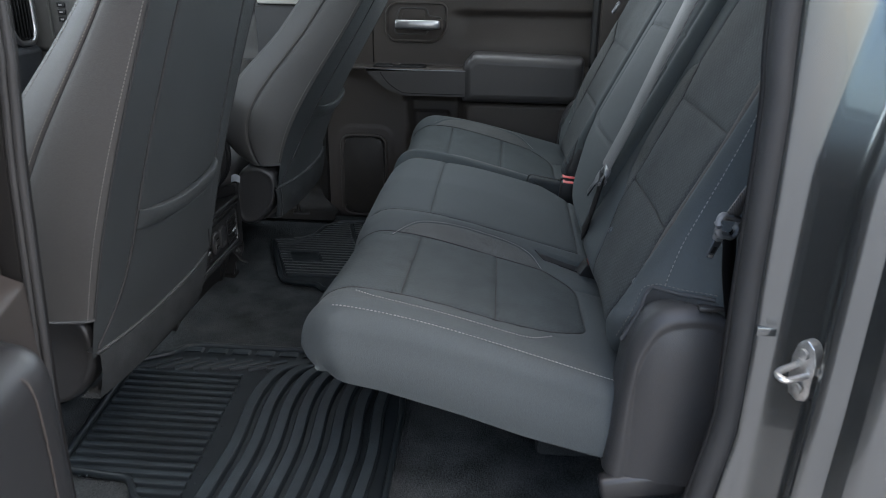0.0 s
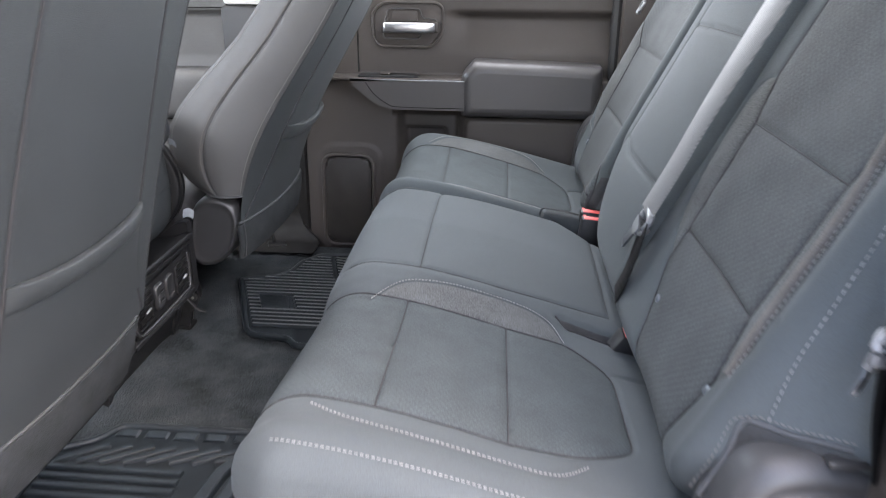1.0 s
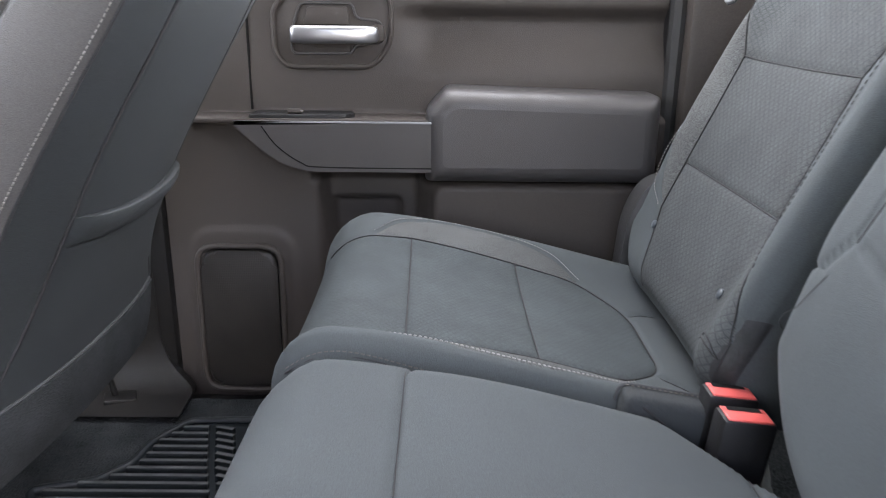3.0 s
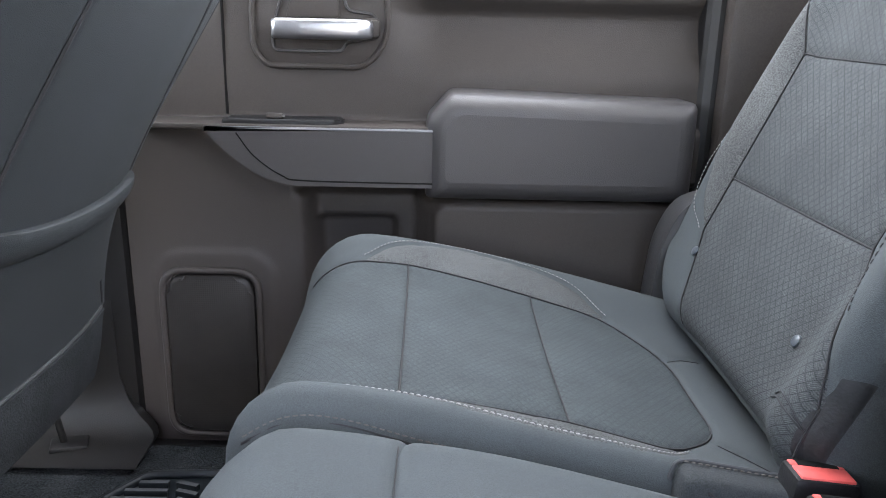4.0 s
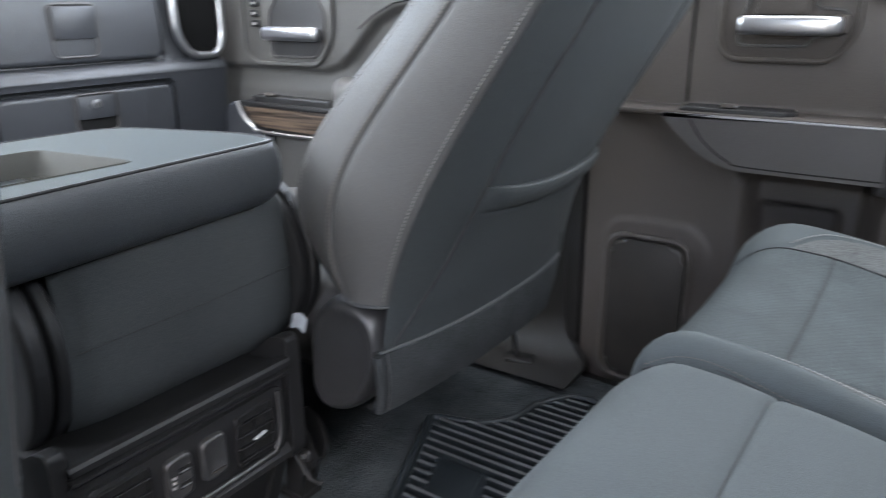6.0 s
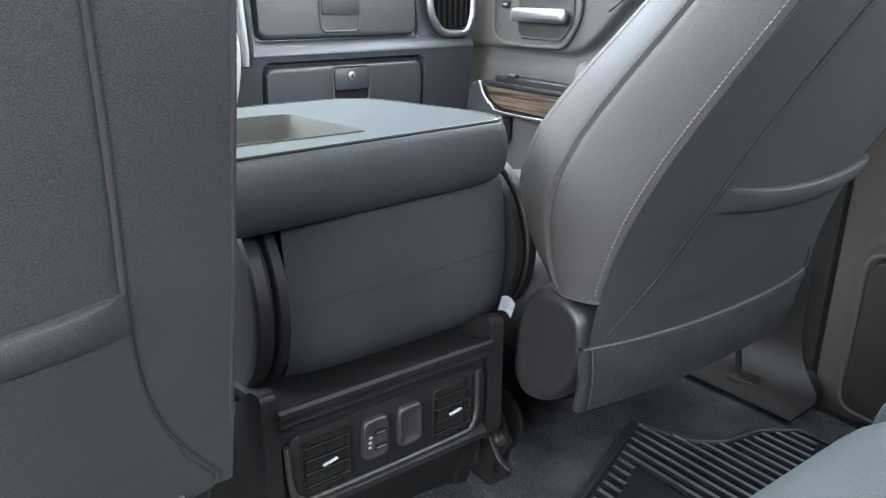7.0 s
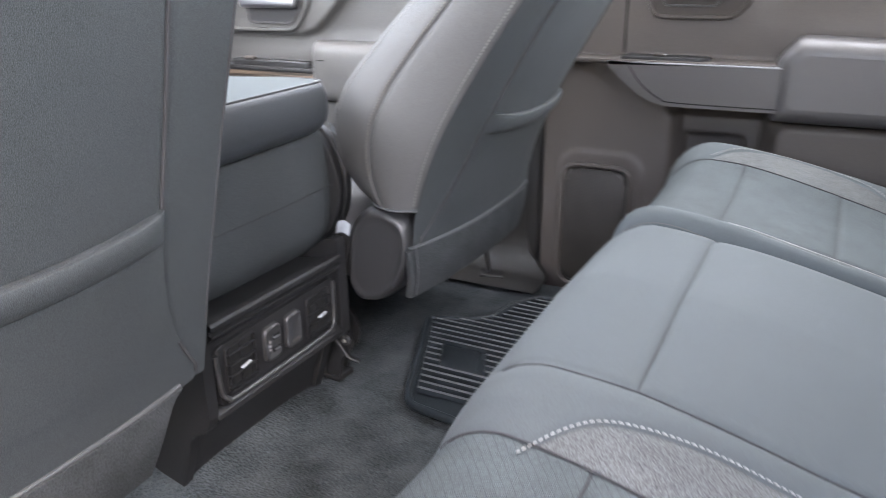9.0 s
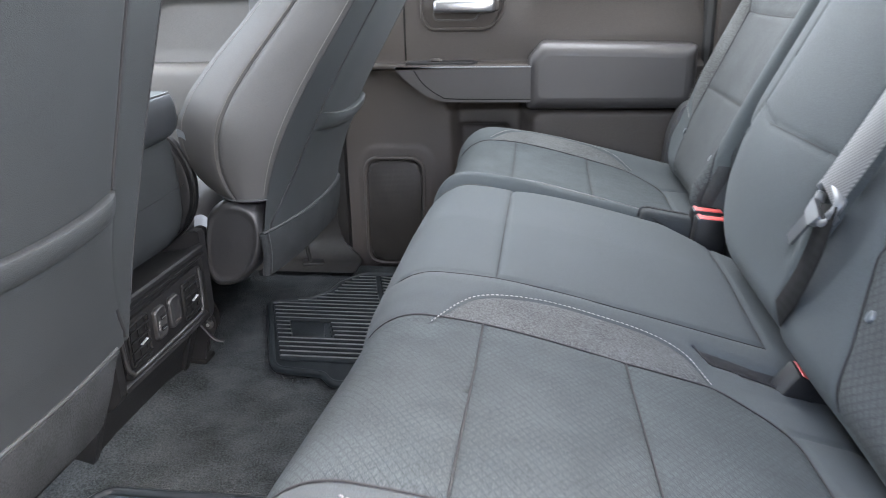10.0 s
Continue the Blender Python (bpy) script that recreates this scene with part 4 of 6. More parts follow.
front_seat("passenger_seat", 0.44, 0.232,
           cubic([0.1, 0.16, 0.2, 0.29, 0.43, 0.52, 0.61, 0.75, 0.95], [-0.514, -0.510, -0.505, -0.483, -0.424, -0.374, -0.325, -0.25, -0.16], 5),
           cubic([0.1, 0.16, 0.2, 0.29, 0.438, 0.514, 0.608, 0.75, 0.95], [-0.530, -0.527, -0.525, -0.516, -0.461, -0.411, -0.352, -0.27, -0.175], 5),
           lambda z: float(np.interp(z, [0.1, 0.2985, 0.31, 0.325, 0.345, 0.37, 0.40, 0.43, 0.47, 0.50, 0.533, 0.57, 0.61, 0.68, 0.75, 0.95], [-0.60, -0.602, -0.618, -0.634, -0.649, -0.661, -0.667, -0.662, -0.639, -0.614, -0.583, -0.546, -0.508, -0.456, -0.41, -0.30])),
           "grey vinyl and cloth front passenger seat, reclined, with a map pocket", 0.165, (-1.03, 0.86),
           [0.98, 1.0, 0.99, 0.97, 0.9, 0.82, 0.7, 0.5], [0.92, 0.82, 0.74, 0.69, 0.66, 0.645, 0.635, 0.64, 0.60, 0.54], -1, flap_top=0.240, cover=-0.030)
front_seat("driver_seat", -0.414, 0.226,
           cubic([0.10, 0.16, 0.236, 0.434, 0.579, 0.709, 0.95], [-0.553, -0.542, -0.524, -0.480, -0.440, -0.401, -0.32], 3),
           cubic([0.10, 0.25, 0.30, 0.372, 0.6, 0.73, 0.95], [-0.565, -0.538, -0.532, -0.516, -0.447, -0.400, -0.32], 3),
           cubic([0.1, 0.29, 0.4, 0.5, 0.542, 0.61, 0.73, 0.95], [-0.70, -0.70, -0.70, -0.672, -0.648, -0.582, -0.50, -0.40], 5),
           "grey vinyl and cloth driver's seat, upright, with a map pocket", 0.166, (-0.97, 0.81),
           [0.98, 1.0, 1.0, 0.98, 0.93, 0.85, 0.72, 0.5], [0.94, 0.84, 0.76, 0.71, 0.68, 0.665, 0.66, 0.655, 0.62, 0.56], 1, 0.437, flap_top=0.241, cover=-0.036)

structure(put("seal", *tube([(0.282, 0.80, z) for z in np.linspace(-0.05, 1.2, 20)], 0.014, 8, up=(0, 1, 0)), SEAL), "black rubber door seal", "seal")


# ---- rear doors ----
def smoothstep(a, b, v):
    t = np.clip((v - a) / (b - a), 0, 1)
    return t * t * (3 - 2 * t)


def rbox_mask(X, Z, x0, x1, z0, z1, r, soft):
    """1 inside a rounded rectangle, 0 outside, with a soft rim."""
    cx, cz, hx, hz = (x0 + x1) / 2, (z0 + z1) / 2, (x1 - x0) / 2 - r, (z1 - z0) / 2 - r
    dx, dz = np.maximum(abs(X - cx) - hx, 0), np.maximum(abs(Z - cz) - hz, 0)
    d = np.hypot(dx, dz) - r
    return 1 - smoothstep(-soft, soft, d)


def loop_at(poly, y):
    return [Vector((u, y, v)) for u, v in poly]


def inset(poly, d):
    """A convex outline moved inwards by d."""
    n = len(poly)
    cx, cy = sum(p[0] for p in poly) / n, sum(p[1] for p in poly) / n
    lines = []
    for k in range(n):
        (x1, y1), (x2, y2) = poly[k], poly[(k + 1) % n]
        nx, ny = y2 - y1, x1 - x2
        ln = math.hypot(nx, ny)
        nx, ny = nx / ln, ny / ln
        if (cx - x1) * nx + (cy - y1) * ny < 0:
            nx, ny = -nx, -ny
        lines.append((nx, ny, nx * x1 + ny * y1 + d))
    out = []
    for k in range(n):
        (a1, b1, c1), (a2, b2, c2) = lines[k - 1], lines[k]
        det = a1 * b2 - a2 * b1
        out.append(((c1 * b2 - c2 * b1) / det, (a1 * c2 - a2 * c1) / det))
    return out


def rear_door(name, label, group="rear doors", bare=False):
    door = thing(name, (0, 0, 0), label, "door", group)
    xs, zs = np.linspace(-0.530, 0.272, 150), np.linspace(-0.06, 0.72, 150)
    X, Z = np.meshgrid(xs, zs, indexing="ij")
    Yp = 0.800 + 0.03 * smoothstep(0.50, 0.72, Z) * 0.6
    # soft scoop under the window line
    Yp += 0.024 * smoothstep(-0.17, -0.09, X + 0.25 * np.maximum(0, 0.56 - Z)) * smoothstep(0.515, 0.60, Z) * (1 - smoothstep(0.606, 0.634, Z))
    # lower body stands proud, with a pocket behind the seat
    low = rbox_mask(X, Z, -0.60, 0.40, -0.2, 0.362, 0.01, 0.006)
    low = np.maximum(low, np.maximum(rbox_mask(X, Z, -0.385, 0.40, 0.38, 0.462, 0.01, 0.006), rbox_mask(X, Z, -0.60, -0.285, -0.2, 0.458, 0.01, 0.006)))
    Yp -= 0.020 * low + 0.032 * rbox_mask(X, Z, -0.098, 0.40, -0.2, 0.366, 0.03, 0.010)
    Yp += 0.034 * rbox_mask(X, Z, -0.272, -0.115, 0.10, 0.40, 0.015, 0.010)
    Yp += 0.020 * rbox_mask(X, Z, -0.262, -0.15, 0.10, 0.322, 0.01, 0.006)
    Yp -= 0.004 * rbox_mask(X, Z, -0.497, -0.322, -0.03, 0.277, 0.045, 0.006)
    P = np.stack([X, Yp, Z], -1)
    put("trim_panel", *sheet(P), PLASTIC, door, "dark brown-grey grained plastic trim", 80)
    put_bm("outer_skin", rbox((-0.13, 0.858, 0.30), (0.80, 0.03, 0.86), 0.008), PAINT, door, "grey painted metal skin")
    put_bm("door_edge", rbox((0.2725, 0.83, 0.32), (0.006, 0.055, 0.80), 0.002), BLACK, door)
    put_bm("sill_cap", rbox((-0.13, 0.828, 0.722), (0.80, 0.05, 0.02), 0.008), PLASTIC, door)
    put_bm("window_post", rbox((-0.505, 0.845, 0.96), (0.05, 0.03, 0.48), 0.006), BLACK, door, "black window frame post")
    put_bm("window_post", rbox((0.25, 0.845, 0.96), (0.05, 0.03, 0.48), 0.006), BLACK, door, "black window frame post")
    put_bm("window_top", rbox((-0.13, 0.845, 1.185), (0.80, 0.03, 0.05), 0.006), BLACK, door, "black window frame rail")
    g = put_bm("pane", rbox((-0.13, 0.848, 0.945), (0.70, 0.004, 0.45), 0.0), GLASS, door, "clear window glass")
    g.visible_shadow = False
    # inner release
    bez = rounded([(-0.342, 0.560), (-0.342, 0.625), (-0.315, 0.647), (-0.175, 0.647), (-0.160, 0.635), (-0.160, 0.575), (-0.188, 0.537), (-0.325, 0.537)], 0.02, 4)
    put("handle_bezel", *tube(loop_at(bez, 0.796), 0.004, 8, True, up=(0, 1, 0)), PLASTIC, door)
    put_bm("handle_plate", prism(bez, lambda u, v, d: Vector((u, 0.803 - d, v)), 0.006, 0.003), PLASTIC, door, "dark recessed plate", 30)
    cup = rounded([(-0.315, 0.557), (-0.315, 0.585), (-0.30, 0.632), (-0.218, 0.632), (-0.215, 0.610), (-0.175, 0.606), (-0.172, 0.575), (-0.215, 0.570), (-0.222, 0.557)], 0.01, 3)
    put("handle_rim", *tube(loop_at(cup, 0.796), 0.0022, 6, True, up=(0, 1, 0)), SOFTTOUCH, door)
    put_bm("lock_tab", prism(rounded([(-0.297, 0.600), (-0.288, 0.627), (-0.226, 0.627), (-0.224, 0.600)], 0.006, 3), lambda u, v, d: Vector((u, 0.796 - d, v)), 0.003, 0.002), PLASTIC, door, "", 30)
    lever = []
    for x, e, y in ((-0.3125, 0.05, 0.780), (-0.3125, 0.8, 0.780), (-0.310, 0.95, 0.779), (-0.305, 1.0, 0.778), (-0.27, 1.0, 0.776), (-0.23, 1.0, 0.776), (-0.20, 0.98, 0.777), (-0.186, 0.92, 0.780), (-0.180, 0.8, 0.784), (-0.178, 0.3, 0.788), (-0.178, 0.02, 0.79)):
        ring_pts = []
        for a in np.linspace(0, 2 * math.pi, 21):
            c, sn = math.cos(a), math.sin(a)
            ring_pts.append(Vector((x, y + 0.009 * e * math.copysign(abs(c) ** 0.7, c), 0.586 + 0.0135 * e * math.copysign(abs(sn) ** 0.6, sn))))
        lever.append(ring_pts)
    put("release_lever", *sheet(lever), CHROME, door, "satin chrome release lever", 60)
    put_bm("lever_end", rbox((-0.180, 0.792, 0.588), (0.020, 0.016, 0.026), 0.005), PLASTIC, door)
    if bare:
        return door
    # pull with a switch plate on its ledge
    pull = rounded([(-0.398, 0.462), (-0.368, 0.430), (-0.325, 0.398), (-0.285, 0.386), (-0.085, 0.386), (-0.072, 0.395), (-0.072, 0.462)], [0.004, 0.03, 0.04, 0.02, 0.008, 0.006, 0.006], 4)
    put_bm("pull", prism(pull, lambda u, v, d: Vector((u, 0.795 - d, v)), 0.076, 0.006, 3), SOFTTOUCH, door, "dark soft pull with a pale upper edge", 30)
    inner = [Vector((u, 0.7195, v)) for u, v in smooth_line([(-0.352, 0.455), (-0.33, 0.425), (-0.295, 0.400), (-0.26, 0.393), (-0.08, 0.392)], 6)]
    put("pull_seam", *tube(inner, 0.0013, 6, up=(0, 1, 0)), VOID, door)
    put("pull_edge", *tube([(-0.385, 0.7215, 0.4605), (-0.3, 0.7205, 0.461), (-0.075, 0.7205, 0.461)], 0.0022, 6), SILVERDARK, door, "pale upper edge")
    put("panel_seam", *tube([(-0.383, 0.799, 0.47), (-0.384, 0.803, 0.56), (-0.386, 0.812, 0.68)], 0.002, 6), VOID, door)
    put_bm("ledge", rbox((-0.295, 0.764, 0.461), (0.43, 0.076, 0.008), 0.003), PLASTIC, door)
    put_bm("switch_plate", prism(rounded([(-0.375, 0.733), (-0.232, 0.733), (-0.214, 0.750), (-0.220, 0.785), (-0.375, 0.785)], 0.008, 3), lambda u, v, d: Vector((u, v, 0.462 + d)), 0.009, 0.004), BLACK, door, "glossy black switch plate", 30)
    put_bm("window_switch", rbox((-0.305, 0.744, 0.474), (0.022, 0.012, 0.007), 0.002, rot=(-20, 0, 0)), PLASTIC, door)
    put_bm("switch_mark", rbox((-0.294, 0.7395, 0.4752), (0.005, 0.002, 0.002), 0.0), THREAD, door)
    # padded armrest
    arm = [(-0.106, 0.369), (-0.106, 0.476), (-0.074, 0.512), (0.25, 0.503), (0.25, 0.369)]
    loft = []
    for ins, d in ((0.0, 0.0), (0.0, 0.060), (0.0015, 0.068), (0.005, 0.0755), (0.010, 0.0815), (0.016, 0.0865), (0.021, 0.0885), (0.027, 0.0895)):
        loft.append([Vector((u, 0.80 - d, v)) for u, v in (lambda q: q + q[:1])(rounded(inset(arm, ins), 0.010, 4))])
    vs, fs = sheet(loft, flip=True)
    n = len(loft[0])
    fs.append(list(range(len(vs) - n, len(vs) - 1))[::-1])
    put("armrest", vs, fs, SOFTTOUCH, door, "padded dark armrest", 50)
    put("armrest_groove", *tube([Vector((x, 0.7995, 0.366)) for x in np.linspace(-0.10, 0.25, 12)], 0.003, 6), VOID, door)
    # speaker
    spk = rounded([(-0.486, -0.012), (-0.484, 0.250), (-0.344, 0.250), (-0.346, -0.012)], 0.035, 6)
    put("speaker_rim", *tube(loop_at(spk, 0.768), 0.0050, 10, True, up=(0, 1, 0)), PLASTIC, door, "raised plastic speaker rim", 60)
    grid = rounded([(-0.479, -0.004), (-0.477, 0.243), (-0.351, 0.243), (-0.353, -0.004)], 0.03, 6)
    put_bm("speaker_grille", prism(grid, lambda u, v, d: Vector((u, 0.776 - d, v)), 0.012, 0.008, 3), GRILLE, door, "black perforated speaker grille", 30)
    return door


def perforated():
    m = material("speaker_mesh", (0.019, 0.017, 0.0155), 0.45, blotch=0.25, blotch_size=0.05, spec=0.3)
    nt = m.node_tree
    v = nt.nodes.new("ShaderNodeTexVoronoi")
    v.inputs["Scale"].default_value = 330
    v.inputs["Randomness"].default_value = 0.0
    co = nt.nodes.new("ShaderNodeTexCoord")
    nt.links.new(co.outputs["Object"], v.inputs["Vector"])
    bump = nt.nodes.new("ShaderNodeBump")
    bump.inputs["Distance"].default_value = 0.0003
    nt.links.new(v.outputs["Distance"], bump.inputs["Height"])
    nt.links.new(bump.outputs[0], nt.nodes["Principled BSDF"].inputs["Normal"])
    return m


GRILLE = perforated()
rear_door("rear_door", "closed rear passenger door with dark trim, chrome lever and armrest")
HINGE = Vector((-0.56, -0.862, 0))
XF[0] = Matrix.Translation(HINGE) @ pose(0, 0, 0, 0, 0, -74) @ Matrix.Translation((0.545, 0.87, 0)) @ Matrix.Diagonal((1, -1, 1, 1))
swung = rear_door("open_rear_door", "rear driver-side door swung wide open, dark trim inside", bare=True)
XF[0] = None
put_bm("armrest", rbox((-0.515, -1.10, 0.245), (0.26, 0.345, 0.40), 0.045, 5), COVER, swung, "rounded black armrest end")
put("armrest_seam", *tube(smooth_line([(-0.40, -0.99, 0.43), (-0.384, -0.985, 0.40), (-0.384, -0.985, 0.25), (-0.386, -1.0, 0.08)], 8), 0.0012, 6), PLASTIC, swung, "edge strip")


# ---- door opening, driver's side ----
opening = thing("door_opening", (0.33, -0.84, 0.0), "grey painted rear door opening with black rubber seal and steel striker", "door frame", kind="structure")
sealline = smooth_line([(0.262, -0.80, 1.15), (0.276, -0.80, 0.75), (0.284, -0.80, 0.645), (0.2865, -0.80, 0.47), (0.2885, -0.80, 0.37), (0.2875, -0.80, 0.30), (0.271, -0.80, 0.195), (0.25, -0.80, 0.06), (0.20, -0.80, 0.0), (-0.1, -0.80, -0.02)], 10)
put("seal", *tube([p + Vector((-0.002, -0.004, 0)) for p in sealline], 0.0135, 14, up=(0, 1, 0)), SEAL, opening, "black rubber door seal")
put("seal_lip", *tube([p + Vector((-0.0150, 0.002, 0)) for p in sealline], 0.0036, 8, up=(0, 1, 0)), BLACK, opening, "thin rubber lip of the seal")
jam = []
for z in np.linspace(-0.10, 1.2, 60):
    x0 = float(np.interp(z, [-0.1, 0.06, 0.195, 0.30, 0.40, 0.47, 0.645, 0.75, 1.2], [0.30, 0.28, 0.275, 0.288, 0.287, 0.284, 0.282, 0.278, 0.270]))
    x1 = float(np.interp(z, [-0.1, 0.2, 0.39, 0.6, 0.7, 0.85, 1.2], [0.325, 0.312, 0.319, 0.322, 0.340, 0.37, 0.40]))
    row = [Vector((x0 + 0.003, -0.77, z)), Vector((x0 + 0.004, -0.806, z)), Vector((x0 + 0.006, -0.815, z)), Vector((x0 + 0.010, -0.819, z)), Vector(((x0 + x1) / 2, -0.8205, z)), Vector((x1 - 0.008, -0.822, z)), Vector((x1 - 0.002, -0.825, z)), Vector((x1 + 0.002, -0.832, z))]
    for dx, y in ((0.020, -0.850), (0.024, -0.858), (0.0245, -0.872), (0.022, -0.880), (0.014, -0.886), (0.010, -0.893), (0.011, -0.900), (0.018, -0.905), (0.034, -0.910), (0.038, -0.925), (0.036, -0.94), (0.05, -0.955), (0.5, -0.96)):
        row.append(Vector((x1 + dx, y, z)))
    jam.append(row)
put("jamb", *sheet(jam, flip=True), PAINT, opening, "grey painted metal jamb", 50)
# striker
plate = rounded([(-0.016, -0.026), (-0.016, 0.017), (-0.007, 0.031), (0.007, 0.031), (0.016, 0.017), (0.016, -0.026), (0.007, -0.034), (-0.007, -0.034)], 0.007, 3)
SX, SY, SZ = 0.326, -0.868, 0.409
TC, TS = math.cos(radians(32)), math.sin(radians(32))


def at_striker(n, u, v):
    """n out of the plate, u across it, v up."""
    return Vector((SX - n * TC - u * TS, SY - n * TS + u * TC, SZ + v))



put_bm("striker_plate", prism(plate, lambda u, v, d: at_striker(d - 0.010, 0.8 * u, v), 0.012, 0.0025), STEEL, opening, "zinc-plated steel striker plate", 30)
loop = [at_striker(*p) for p in ((0.0, -0.0065, -0.003), (0.024, -0.006, -0.002), (0.031, -0.004, -0.001), (0.033, 0.0, 0.0), (0.031, 0.004, 0.001), (0.024, 0.006, 0.002), (0.0, 0.0065, 0.003))]
put("striker_loop", *tube(smooth_line(loop, 5), 0.0034, 8), STEEL, opening, "steel striker loop")
for dz in (-0.020, 0.018):
    put_bm("striker_screw", prism([(0.006 * math.cos(a), 0.006 * math.sin(a)) for a in np.linspace(0, 2 * math.pi, 13)[:-1]], lambda u, v, d, dz=dz: at_striker(0.004 + d, u, dz + v), 0.003, 0.001), STEEL, opening, "", 30)

put_bm("striker_tab", rbox(at_striker(-0.006, -0.018, 0.003), (0.010, 0.012, 0.009), 0.002, rot=(0, 0, 32)), STEEL, opening)
put_bm("plug", rbox((0.3075, -0.8175, 0.4245), (0.029, 0.010, 0.010), 0.0015), PAINT, opening, "small painted plug")
edge = smooth_line([(-0.434, -0.84, 1.15), (-0.438, -0.84, 0.739), (-0.443, -0.84, 0.656), (-0.451, -0.84, 0.578), (-0.457, -0.84, 0.486), (-0.463, -0.84, 0.386), (-0.47, -0.84, 0.25), (-0.475, -0.84, 0.0)], 6)
for dx, r in ((-0.0045, 0.0045), (-0.013, 0.0048)):
    put("seal", *tube([p + Vector((dx, 0, 0)) for p in edge], r, 10, up=(0, 1, 0)), SEAL, opening, "ribbed black rubber seal of the front pillar")
strip = []
for p in edge:
    strip.append([p + Vector(q) for q in ((-0.016, 0.03, 0), (-0.016, 0.002, 0), (-0.019, -0.003, 0), (-0.040, -0.004, 0), (-0.045, -0.010, 0), (-0.075, -0.014, 0), (-0.12, -0.016, 0))])
put("pillar_trim", *sheet(strip), KICK, opening, "dark plastic trim of the front pillar", 40)

# rounded plastic cover beside the bench
cov = thing("seat_side_cover", (0.24, -0.715, 0.13), "rounded black plastic cover at the end of the rear bench", "trim")
prof = smooth_line([(0.172, 0, 0.160), (0.176, 0, 0.21), (0.182, 0, 0.29), (0.19, 0, 0.345), (0.212, 0, 0.388), (0.245, 0, 0.402), (0.29, 0, 0.40), (0.33, 0, 0.39)], 6)
outer, cen = [], Vector((0.29, 0, 0.16))
for d, y in ((0.03, -0.66), (0.0, -0.665), (0.0, -0.708), (0.004, -0.720), (0.014, -0.7275), (0.020, -0.7285), (0.024, -0.7265), (0.028, -0.7275), (0.036, -0.731), (0.07, -0.735), (0.11, -0.737), (0.5, -0.738)):
    row = []
    for p in prof:
        w = (cen - p)
        w = w.normalized() * min(d, w.length)
        row.append(Vector((p.x + w.x, y, p.z + w.z)))
    outer.append(row)
put("cover", *sheet(outer), SIDECOVER, cov, "", 60)
put_bm("tab", rbox((0.275, -0.722, 0.402), (0.03, 0.012, 0.006), 0.002), COVER, cov)
put_bm("foot", rbox((0.222, -0.722, 0.150), (0.11, 0.024, 0.036), 0.008, 3, rot=(0, -12, 0)), COVER, cov)
copy_thing(cov, Matrix.Translation((0.24, 0.676, 0.13)) @ Matrix.Diagonal((1, -1, 1, 1)))
structure(put_bm("trim", rbox((0.33, -0.76, 0.50), (0.08, 0.075, 1.3), 0.01), PLASTIC), "dark plastic trim inside the door opening", "trim")


# ---- belts and buckles ----
def belt(name, pts, width, across, mat, parent, label, thick=0.0013):
    """A strap: across gives its broad direction at each point, or one for all."""
    L = smooth_line(pts, 10)
    vs, fs = [], []
    n = len(L)
    for i, p in enumerate(L):
        d = (L[min(i + 1, n - 1)] - L[max(i - 1, 0)]).normalized()
        if isinstance(across, list):
            k = i / (n - 1) * (len(across) - 1)
            j = min(int(k), len(across) - 2)
            ac = Vector(across[j]).lerp(Vector(across[j + 1]), k - j)
        else:
            ac = Vector(across)
        ac = (ac - d * ac.dot(d)).normalized()
        u = d.cross(ac)
        for e in (-1, -0.9, 0.9, 1):
            vs.append(p + ac * e * width / 2 + u * thick * (1 if abs(e) < 1 else 0))
        for e in (0.9, -0.9):
            vs.append(p + ac * e * width / 2 - u * thick)
    for i in range(n - 1):
        for j in range(6):
            fs.append((i * 6 + j, i * 6 + (j + 1) % 6, (i + 1) * 6 + (j + 1) % 6, (i + 1) * 6 + j))
    return put(name, vs, fs, mat, parent, label, 60)


def tongue_piece(at, along, across, parent, size=1.0):
    """A belt tongue: a moulded grey loop that the webbing runs through, with its steel blade below."""
    along, across = Vector(along).normalized(), Vector(across).normalized()
    up = along.cross(across).normalized()
    across = up.cross(along)
    M = (Matrix((along, across, up)).transposed() * size).to_4x4()
    M.translation = at
    hoop = [(p[0], p[1], 0.003 + 0.004 * (p[0] > 0)) for p in rounded([(-0.016, -0.029), (-0.016, 0.029), (0.004, 0.029), (0.014, 0.020), (0.014, -0.020), (0.004, -0.029)], 0.009, 4)]
    put("tongue_loop", *tube([M @ Vector(p) for p in hoop], 0.0055 * size, 10, True, flat=0.8), TONGUE, parent, "pale grey plastic belt tongue", 60)

    def piece(name, poly, z, depth, mat, label=""):
        put_bm(name, prism(poly, lambda u, v, d: M @ Vector((u, v, z + d)), depth, 0.0008), mat, parent, label, 30)
    piece("tongue_body", rounded([(0.008, -0.020), (0.008, 0.020), (0.024, 0.014), (0.024, -0.014)], 0.005, 3), -0.001, 0.007, TONGUE, "pale grey moulded body")
    piece("blade", rounded([(0.020, -0.0115), (0.020, 0.0115), (0.052, 0.0105), (0.052, -0.0105)], 0.003, 3), 0.0, 0.003, BLADE, "steel tongue blade")
    piece("blade_slot", rounded([(0.033, -0.006), (0.033, 0.006), (0.044, 0.006), (0.044, -0.006)], 0.0015, 2), 0.0026, 0.0009, VOID)
    piece("blade_tip", rounded([(0.046, -0.0065), (0.046, 0.0065), (0.051, 0.0065), (0.051, -0.0065)], 0.001, 2), 0.0026, 0.0009, STEEL, "bright worn tip")


